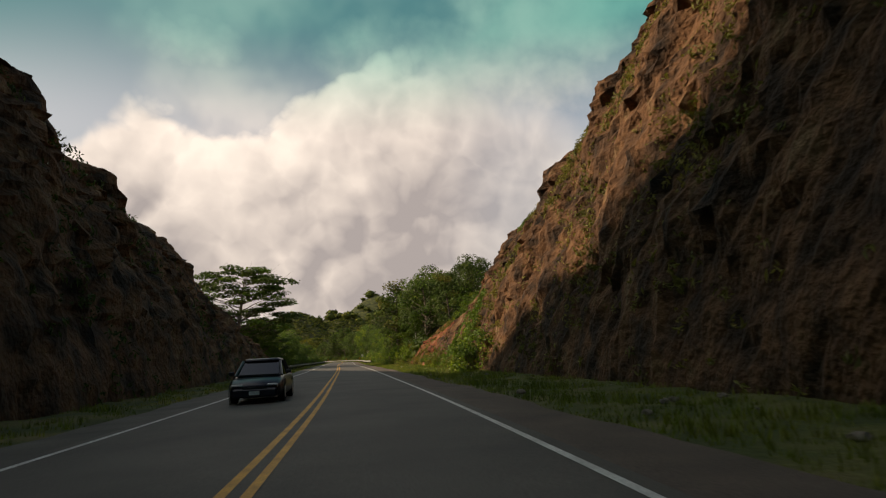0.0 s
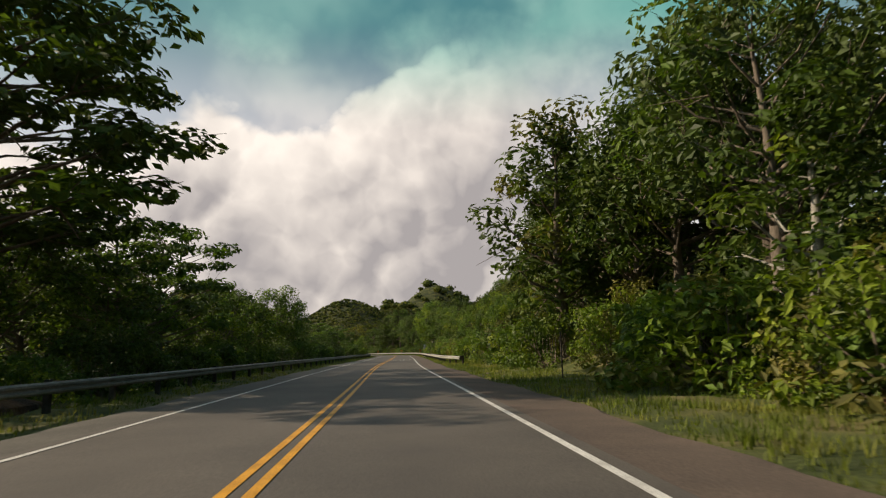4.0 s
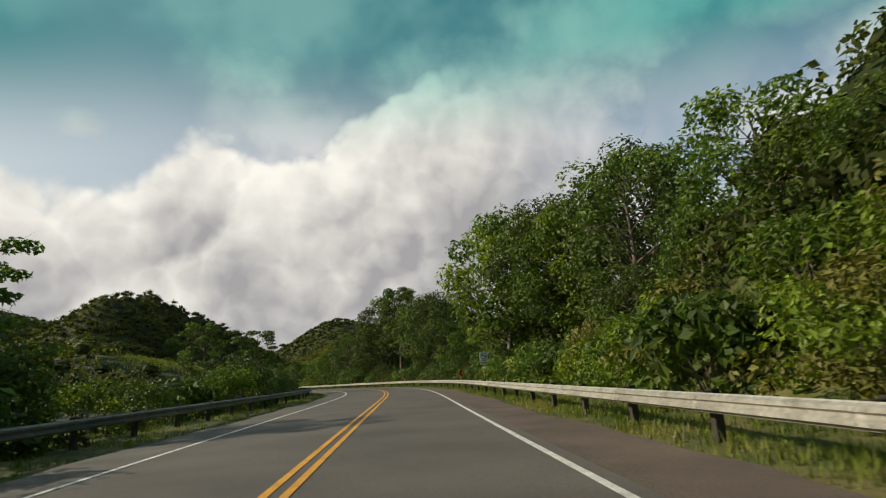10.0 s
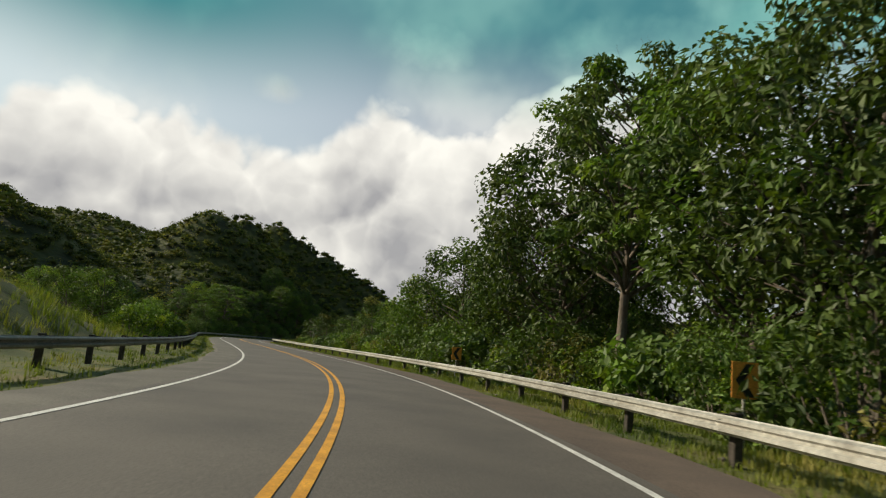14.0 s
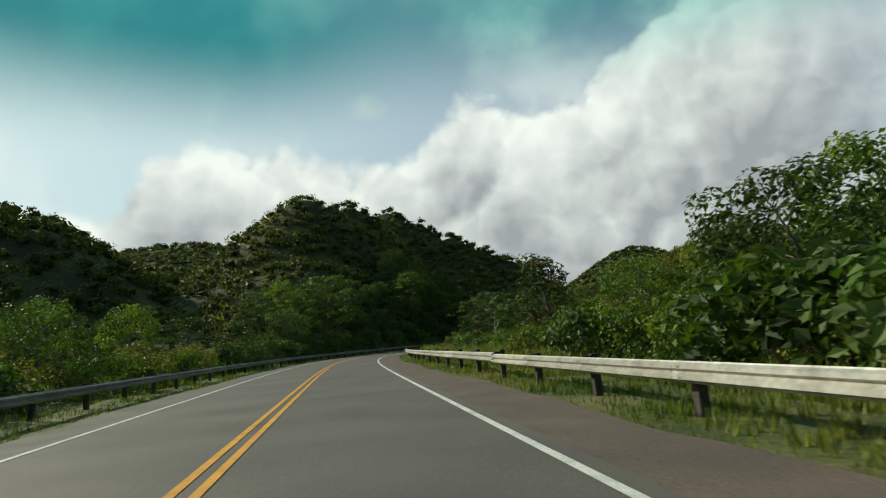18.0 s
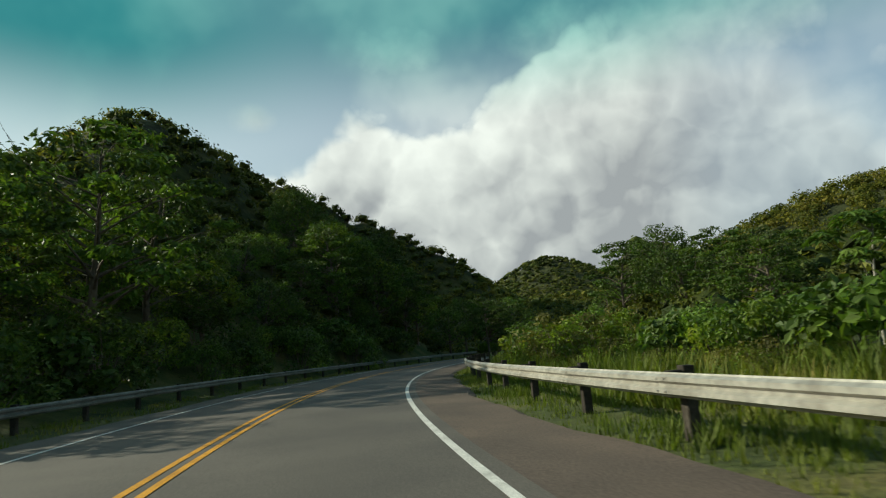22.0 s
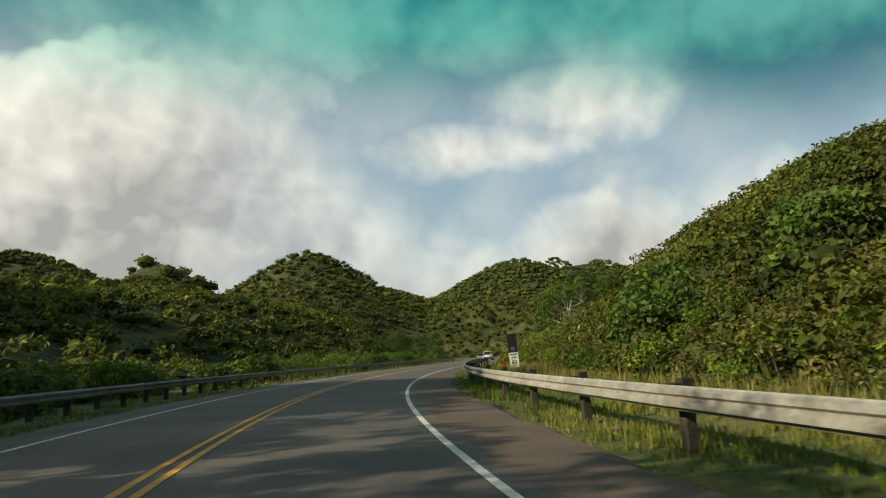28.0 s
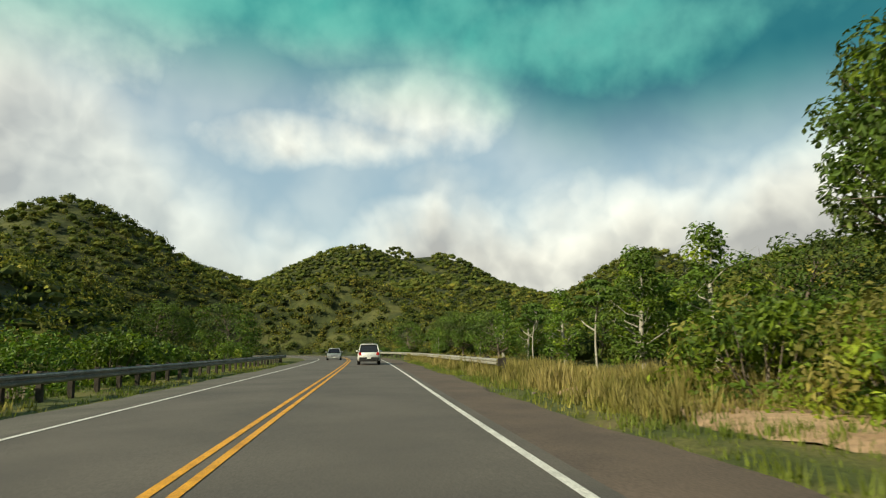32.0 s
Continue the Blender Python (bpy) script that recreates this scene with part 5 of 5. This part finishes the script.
M_BACK = material("dark_panel", [(0.3, (0.008, 0.009, 0.012)), (0.7, (0.02, 0.02, 0.026))], 3, 0.55, 0)


def lettering(text, size, mat, m, parent, name="lettering", depth=0.003, stretch=1.0):
    cu = bpy.data.curves.new(name, "FONT")
    cu.body, cu.size, cu.align_x, cu.align_y, cu.extrude, cu.offset = text, size, "CENTER", "CENTER", depth, size * 0.02
    tmp = bpy.data.objects.new(name, cu)
    scene.collection.objects.link(tmp)
    dg = bpy.context.evaluated_depsgraph_get()
    me = bpy.data.meshes.new_from_object(tmp.evaluated_get(dg))
    bpy.data.objects.remove(tmp)
    me.materials.clear()
    me.materials.append(mat)
    ob = new(name, me)
    ob.parent = parent
    ob.matrix_basis = m @ Matrix.Diagonal((1, stretch, 1, 1))
    return ob


def put_mesh(name, me, parent, m=Matrix.Identity(4), label=""):
    ob = new(name, me)
    ob.parent, ob.matrix_basis = parent, m
    if label:
        ob["label"] = label
    return ob


def ring_mesh(name, ra, rb, wide, mat, n=48, z0=0.0, z1=0.004):
    verts, faces = [], []
    for i in range(n):
        t = 2 * math.pi * i / n
        for k in (1.0, (ra - wide) / ra):
            kb = 1.0 if k == 1.0 else (rb - wide) / rb
            verts += [(ra * k * math.cos(t), rb * kb * math.sin(t), z0), (ra * k * math.cos(t), rb * kb * math.sin(t), z1)]
    for i in range(n):
        a, b = i * 4, ((i + 1) % n) * 4
        faces += [(a, b, b + 1, a + 1), (a + 1, b + 1, b + 3, a + 3), (a + 3, b + 3, b + 2, a + 2)]
    me = bpy.data.meshes.new(name)
    me.from_pydata(verts, [], faces)
    me.materials.append(mat)
    return me


# speed marking on the carriageway
mark = empty("speed_marking", on_road(173.2, 1.85, 0.014))
put_mesh("ring", ring_mesh("ring", 1.35, 1.65, 0.15, M_WHITE), mark)
lettering("50", 1.0, M_WHITE, pose(0, 0.45, 0.002), mark, "number", 0.002, 1.15)
lettering("KPH", 0.46, M_WHITE, pose(0, -0.72, 0.002), mark, "lettering", 0.002, 1.2)
tagged(mark, "white oval speed marking painted on the asphalt", "road marking")


def upright(root_name, s, u, lean=0.0, turn=0.0, z=-0.1):
    """A base for a sign: its front faces back down the road."""
    return empty(root_name, on_road(s, u, z, turn) @ pose(0, 0, 0, 0, lean, 0))


FRONT = pose(0, -0.022, 0, 90, 0, 0)   # lettering lies on the front

# kilometre marker: white board with a dark board above it
km = upright("kilometre_marker", 594.0, 9.6, -4)
put_mesh("board", box_mesh("board", -0.30, 0.30, -0.02, 0.02, 0.25, 1.32, M_SIGNWHITE), km, label="white board with black lettering")
shield_board = put_mesh("shield_board", box_mesh("shield_board", -0.30, 0.30, -0.022, 0.018, 1.33, 1.68, M_BACK), km, label="dark board with a route shield")
put_mesh("top_board", box_mesh("top_board", -0.32, 0.32, -0.03, 0.015, 1.70, 2.55, M_BACK), km, label="blank black board")
sh = bpy.data.meshes.new("shield")
sh.from_pydata([(-0.13, -0.026, 1.62), (0.13, -0.026, 1.62), (0.14, -0.026, 1.48), (0.0, -0.026, 1.36), (-0.14, -0.026, 1.48)], [], [(0, 1, 2, 3, 4)])
sh.materials.append(M_SIGNBLUE)
put_mesh("shield", sh, shield_board)
put_mesh("shield_band", box_mesh("shield_band", -0.13, 0.13, -0.032, -0.027, 1.58, 1.65, M_SIGNRED, 0), shield_board)
lettering("KM", 0.20, M_INK, pose(0, -0.023, 1.0, 90, 0, 0), km)
lettering("83", 0.36, M_INK, pose(0, -0.023, 0.68, 90, 0, 0), km, "number")
put_mesh("rule", box_mesh("rule", -0.28, 0.28, -0.024, -0.0205, 0.44, 0.46, M_INK, 0), km)
put_mesh("name_bar", box_mesh("name_bar", -0.24, 0.24, -0.024, -0.0205, 1.18, 1.25, M_INK, 0), km)
for x in (-0.2, 0.2):
    put_mesh("post", box_mesh("post", x - 0.035, x + 0.035, 0.03, 0.10, -0.3, 2.4, M_POST), km)
tagged(km, "leaning kilometre marker with white and black boards", "sign")

# no-overtaking sign
no_pass = upright("no_overtaking_sign", 267.5, 8.4, 2)
put_mesh("pole", box_mesh("pole", -0.03, 0.03, 0.012, 0.07, -0.3, 2.95, M_STEEL), no_pass, label="thin grey steel pole")
panel = put_mesh("panel", box_mesh("panel", -0.36, 0.36, -0.01, 0.01, 1.95, 3.05, M_SIGNWHITE, 0.004), no_pass, label="white rectangular panel")
put_mesh("ring", ring_mesh("ring", 0.27, 0.27, 0.035, M_INK, 36), panel, pose(0, -0.0105, 2.70, 90, 0, 0))
put_mesh("slash", box_mesh("slash", -0.25, 0.25, -0.003, 0.003, -0.022, 0.022, M_INK, 0), panel, pose(0, -0.0135, 2.70, 0, 35, 0))
for x, z in ((-0.10, 2.74), (0.10, 2.66)):
    put_mesh("vehicle_shape", box_mesh("vehicle_shape", x - 0.07, x + 0.07, -0.0130, -0.0102, z - 0.045, z + 0.045, M_INK, 0), panel)
lettering("NO", 0.16, M_INK, pose(0, -0.0115, 2.30, 90, 0, 0), panel)
for i in range(6):
    put_mesh("text_bar", box_mesh("text_bar", -0.27 + i * 0.095, -0.205 + i * 0.095, -0.0135, -0.0102, 2.06, 2.16, M_INK, 0), panel)
tagged(no_pass, "white no-overtaking sign on a steel pole among leaves", "sign")


def chevron(s, u, z=1.0):
    c = upright("chevron_sign", s, u)
    put_mesh("pole", box_mesh("pole", -0.03, 0.03, 0.012, 0.07, -0.3, z + 0.7, M_STEEL), c)
    b = put_mesh("panel", box_mesh("panel", -0.30, 0.30, -0.01, 0.01, z, z + 0.75, M_SIGNORANGE, 0.004), c, label="orange panel with a black chevron")
    me = bpy.data.meshes.new("chevron")
    zc = z + 0.375
    pts = [(0.22, 0.34), (0.02, 0.34), (-0.22, 0.0), (0.02, -0.34), (0.22, -0.34), (-0.02, 0.0)]
    me.from_pydata([(x, -0.0125, zc + q) for x, q in pts], [], [(0, 1, 2, 5), (5, 2, 3, 4)])
    me.materials.append(M_INK)
    put_mesh("chevron", me, b)
    return tagged(c, "orange and black chevron sign behind the guardrail", "sign", "chevron signs")


for s in (279.0, 307.0, 330.0):
    chevron(s, 8.3)

# red markers on the rail's posts
for s in (576.0, 583.2):
    rm = empty("red_marker", on_road(s, 7.35, 0.0))
    put_mesh("plate", box_mesh("plate", -0.065, 0.065, -0.012, 0.012, 0.72, 0.92, M_SIGNRED, 0.004), rm)
    put_mesh("stake", box_mesh("stake", -0.025, 0.025, 0.013, 0.05, -0.25, 1.0, M_POST), rm)
    tagged(rm, "small red marker plate on a stake behind the guardrail", "marker", "red markers")

plant("shrub_a", 45.0, 11.0, 1.35, 1.0, -0.1)
plant("shrub_d", 46.6, 10.6, 0.8, 2.0, -0.1)
for i in range(12):
    plant(("shrub_e", "shrub_a", "shrub_b")[i % 3], 48 + i * 2.1, 10.2 + (i * 37 % 10) * 0.09, 0.35 + (i * 13 % 7) * 0.07, i * 1.3, -0.1)

# thin signpost without a panel, in the grass
sp = empty("marker_post", on_road(112, 8.6))
put_mesh("pole", box_mesh("pole", -0.03, 0.03, -0.03, 0.03, -0.3, 1.9, M_POST), sp)
tagged(sp, "thin dark post standing in the grass", "post")


# ---- stones and litter by the road ----
M_PALE = material("pale_litter", [(0.3, (0.55, 0.54, 0.50)), (0.7, (0.75, 0.74, 0.70))], 6, 0.6, 0.01)
M_STONE = material("roadside_stone", [(0.3, (0.12, 0.10, 0.08)), (0.7, (0.30, 0.25, 0.20))], 5, 0.9, 0.02, spread=0.3)


def stone(name, seed, r, mat, squash=0.6):
    bm = bmesh.new()
    bmesh.ops.create_icosphere(bm, subdivisions=2, radius=r)
    for v in bm.verts:
        k = 1 + 0.35 * noise.noise(v.co / r * 1.3 + Vector((seed, 0, 0))) + 0.12 * noise.noise(v.co / r * 4 + Vector((0, seed, 0)))
        v.co = Vector((v.co.x * k * 1.25, v.co.y * k, v.co.z * k * squash))
    me = bpy.data.meshes.new(name)
    bm.to_mesh(me)
    bm.free()
    me.materials.append(mat)
    return me


litter_rng = random.Random(8)
bag = stone("plastic_bag", 3, 0.11, M_PALE, 0.55)
for s, u in ((73.5, 7.4), (219.0, 6.4), (416.5, 7.3), (556.0, 6.6), (203.8, 6.2), (586.0, 6.3)):
    o = new("plastic_bag", bag)
    o.matrix_world = on_road(s, u, 0.02, litter_rng.uniform(0, 360))
    tagged(o, "crumpled pale plastic bag lying in the grass", "litter", "litter")
stones = [stone("stone", k, 0.13, M_STONE) for k in (5, 6, 7)]
for i in range(46):
    s = litter_rng.choice((litter_rng.uniform(4, 92), litter_rng.uniform(100, 660)))
    o = new("stone", stones[i % 3])
    k = litter_rng.uniform(0.3, 1.1)
    o.matrix_world = on_road(s, litter_rng.uniform(5.7, 6.6) if s > 95 else litter_rng.uniform(6.2, 10), -0.05, litter_rng.uniform(0, 360)) @ Matrix.Diagonal((k, k, k, 1))
    tagged(o, "brown weathered stone at the edge of the shoulder", "stone", "stones")

# bare earth where the shoulder widens
sand = strip("bare_earth", 630, 648, 0.75, [7.6, 8.2, 9.4, 10.8, 12.0, 12.8], [-0.16, -0.02, 0.04, 0.07, 0.02, -0.25], M_SAND,
             wob=lambda S, U, Z: (U + 0.5 * np.sin(S * 0.9) + 0.2 * np.sin(S * 2.3), np.where((S < 630.5) | (S > 647.5), -0.25, Z + 0.05 * np.sin(S * 1.7 + U * 2))), smooth=True)
tagged(sand, "patch of bare sandy earth beside the road", "ground", kind="structure")


# ---- vehicles ----
def paint(name, c, rough=0.3, metal=0.2):
    m = material(name, [(0.3, tuple(v * 0.94 for v in c)), (0.7, c)], 1.5, rough, 0, metal=metal, spec=0.5)
    return m


M_WHITECAR, M_SILVER, M_DARKCAR = paint("white_car_paint", (0.70, 0.69, 0.67)), paint("silver_car_paint", (0.42, 0.42, 0.42), 0.32, 0.6), paint("dark_blue_car_paint", (0.012, 0.014, 0.028))
M_GLASS = material("tinted_glass", [(0.3, (0.008, 0.009, 0.011)), (0.7, (0.014, 0.015, 0.017))], 2, 0.06, 0, spec=0.7)
M_TYRE = material("tyre_rubber", [(0.3, (0.012, 0.012, 0.012)), (0.7, (0.025, 0.024, 0.023))], 8, 0.85, 0.002)
M_RIM = material("alloy_rim", [(0.3, (0.35, 0.35, 0.36)), (0.7, (0.5, 0.5, 0.5))], 4, 0.35, 0, metal=0.8)
M_TAIL = material("tail_lens", [(0.3, (0.30, 0.012, 0.012)), (0.7, (0.42, 0.02, 0.02))], 4, 0.15, 0, spec=0.6)
M_LENS = material("headlamp_lens", [(0.3, (0.5, 0.5, 0.5)), (0.7, (0.68, 0.68, 0.68))], 4, 0.12, 0, spec=0.7)
M_TRIM = material("black_trim", [(0.3, (0.014, 0.014, 0.015)), (0.7, (0.03, 0.03, 0.03))], 6, 0.6, 0)


def shell(rows, ring, mat, name, smooth=True):
    """A body from cross-sections: rows of (y, half widths and heights from sill to top), mirrored."""
    verts, faces = [], []
    n = None
    for y, prof in rows:
        pts = [(x, y, z) for x, z in prof] + [(-x, y, z) for x, z in reversed(prof)]
        n = len(pts)
        verts += pts
    for i in range(len(rows) - 1):
        for k in range(n):
            if k == n - 1 and not ring:
                continue
            a, b = i * n + k, i * n + (k + 1) % n
            faces.append((a, b, b + n, a + n))
    faces += [tuple(range(n))[::-1], tuple(range((len(rows) - 1) * n, len(rows) * n))]
    me = bpy.data.meshes.new(name)
    me.from_pydata(verts, [], faces)
    me.materials.append(mat)
    bm = bmesh.new()
    bm.from_mesh(me)
    bmesh.ops.recalc_face_normals(bm, faces=bm.faces)
    bmesh.ops.bevel(bm, geom=[e for e in bm.edges if len(e.link_faces) == 2 and e.calc_face_angle(0) > 0.6], offset=0.03, segments=2, affect="EDGES")
    bm.to_mesh(me)
    bm.free()
    if smooth:
        me.polygons.foreach_set("use_smooth", [True] * len(me.polygons))
    return me


def wheel_parts(root, x, y, r, side):
    bm = bmesh.new()
    bmesh.ops.create_cone(bm, cap_ends=True, segments=24, radius1=r, radius2=r, depth=0.21, matrix=Matrix.Rotation(radians(90), 4, "Y"))
    bmesh.ops.bevel(bm, geom=[e for e in bm.edges if len(e.link_faces) == 2 and e.calc_face_angle(0) > 0.8], offset=0.03, segments=2, affect="EDGES")
    me = bpy.data.meshes.new("tyre")
    bm.to_mesh(me)
    bm.free()
    me.materials.append(M_TYRE)
    w = new("wheel")
    w.parent, w.matrix_basis = root, pose(x, y, r)
    w.empty_display_size = 0.1
    put_mesh("tyre", me, w)
    bm = bmesh.new()
    bmesh.ops.create_cone(bm, cap_ends=True, segments=20, radius1=r * 0.62, radius2=r * 0.55, depth=0.03, matrix=Matrix.Translation((side * 0.106, 0, 0)) @ Matrix.Rotation(radians(90 * side), 4, "Y"))
    me = bpy.data.meshes.new("rim")
    bm.to_mesh(me)
    bm.free()
    me.materials.append(M_RIM)
    put_mesh("rim", me, w)


def make_car(name, kind, mat, m, label):
    """A car with its nose along +y: body, cabin of dark glass, roof, wheels, lamps, bumpers, plates as plain bars."""
    root = empty(name, m)
    tall = kind == "suv"
    L_, W, H = (4.45, 0.91, 1.66) if tall else (4.4, 0.86, 1.42)
    belt, sill = (0.98, 0.26) if tall else (0.86, 0.20)
    h = L_ / 2

    def sec(y, w, z0, z1, tuck=0.05):
        return y, [(w * 0.90, z0), (w - 0.01, z0 + 0.12), (w, (z0 + z1) / 2), (w - tuck, z1 - 0.05), (w - tuck - 0.05, z1)]
    body = [sec(-h, W * 0.86, sill + 0.18, belt - (0.02 if tall else 0.06), 0.06), sec(-h + 0.12, W * 0.95, sill + 0.06, belt), sec(-h + 0.6, W, sill, belt + 0.02), sec(0, W, sill, belt),
            sec(h - 1.25, W, sill, belt), sec(h - 0.75, W * 0.98, sill, belt - 0.08), sec(h - 0.2, W * 0.92, sill + 0.04, belt - 0.20), sec(h, W * 0.80, sill + 0.16, belt - 0.32)]
    put_mesh("body", shell(body, True, mat, "body"), root)
    rear = -h + (0.16 if tall else 0.75)
    r_top = -h + (0.52 if tall else 1.35)

    def cab(y, w0, z0, z1, w1):
        return y, [(w0, z0), (w0 - (w0 - w1) * 0.5, (z0 + z1) / 2), (w1, z1)]
    w0, w1 = W - 0.09, W - 0.26
    cabin = [cab(rear, w0 - 0.06, belt - 0.04, belt + 0.02, w0 - 0.1), cab(r_top, w0, belt - 0.04, H - 0.07, w1), cab(0.35, w0, belt - 0.04, H - 0.05, w1), cab(1.25 if not tall else 1.15, w0 - 0.05, belt - 0.04, belt + 0.02, w0 - 0.1)]
    put_mesh("window_band", shell(cabin, True, M_GLASS, "window_band", False), root, label="dark tinted glass all round")
    roof = [(r_top - 0.12, [(w1 + 0.02, H - 0.09), (w1 - 0.05, H - 0.03)]), (r_top + 0.2, [(w1 + 0.03, H - 0.08), (w1 - 0.06, H)]), (0.2, [(w1 + 0.03, H - 0.08), (w1 - 0.06, H)]), (0.5, [(w1, H - 0.10), (w1 - 0.08, H - 0.055)])]
    put_mesh("roof", shell(roof, True, mat, "roof"), root)
    for sx in (1, -1):
        for a, b in ((0.5, 1.28 if not tall else 1.18), (r_top - 0.08, rear - 0.0)):
            v, f = tube([(sx * (w1 + 0.01), a, H - 0.09), (sx * (w0 - 0.03), b, belt)], [0.04, 0.045], 6)
            part("pillar", v, f, mat, root)
        v, f = tube([(sx * (w1 + 0.02), -0.35, H - 0.08), (sx * (w0 + 0.01), -0.35, belt)], [0.04, 0.04], 6)
        part("pillar", v, f, M_TRIM, root)
        put_mesh("mirror", box_mesh("mirror", -0.09, 0.09, -0.05, 0.05, -0.06, 0.07, mat, 0.03), root, pose(sx * (W + 0.07), 0.85, belt + 0.09))
        put_mesh("tail_lamp", box_mesh("tail_lamp", -0.11, 0.11, -0.04, 0.05, -0.11, 0.13, M_TAIL, 0.02), root, pose(sx * (W * 0.86 - 0.09), -h + 0.02, belt - 0.12))
        put_mesh("headlamp", box_mesh("headlamp", -0.17, 0.17, -0.10, 0.05, -0.07, 0.06, M_LENS, 0.025), root, pose(sx * (W * 0.80 - 0.14), h - 0.06, belt - 0.30))
        r = 0.345 if tall else 0.31
        for y in (-h + 0.85, h - 0.88):
            put_mesh("wheel_arch", ring_mesh("wheel_arch", r + 0.09, r + 0.09, 0.09, M_TRIM, 24, 0, 0.012), root, pose(sx * (W - 0.003), y, r + 0.02, 90, 0, 90))
            wheel_parts(root, sx * (W - 0.115), y, r, sx)
    put_mesh("rear_bumper", box_mesh("rear_bumper", -W * 0.86, W * 0.86, -h - 0.07, -h + 0.14, sill + 0.02, sill + 0.34, M_TRIM if tall else mat, 0.05), root)
    put_mesh("front_bumper", box_mesh("front_bumper", -W * 0.80, W * 0.80, h - 0.14, h + 0.06, sill, sill + 0.28, mat, 0.05), root)
    put_mesh("grille", box_mesh("grille", -0.38, 0.38, h - 0.02, h + 0.035, belt - 0.44, belt - 0.33, M_TRIM, 0.01), root)
    put_mesh("plate", box_mesh("plate", -0.16, 0.16, -h - 0.085, -h - 0.072, sill + 0.22, sill + 0.34, M_SIGNWHITE, 0), root)
    put_mesh("plate", box_mesh("plate", -0.16, 0.16, h + 0.062, h + 0.074, sill + 0.08, sill + 0.20, M_SIGNWHITE, 0), root)
    return tagged(root, label, "car")


make_car("sedan", "sedan", M_DARKCAR, on_road(22.5, -2.0, 0.0, 180), "dark blue sedan coming along the shaded lane")
make_car("suv", "suv", M_WHITECAR, on_road(675, 1.9, 0.0), "white compact suv driving ahead in its lane")
make_car("sedan", "sedan", M_SILVER, on_road(699, -1.7, 0.0, 180), "silver sedan coming round the far bend")
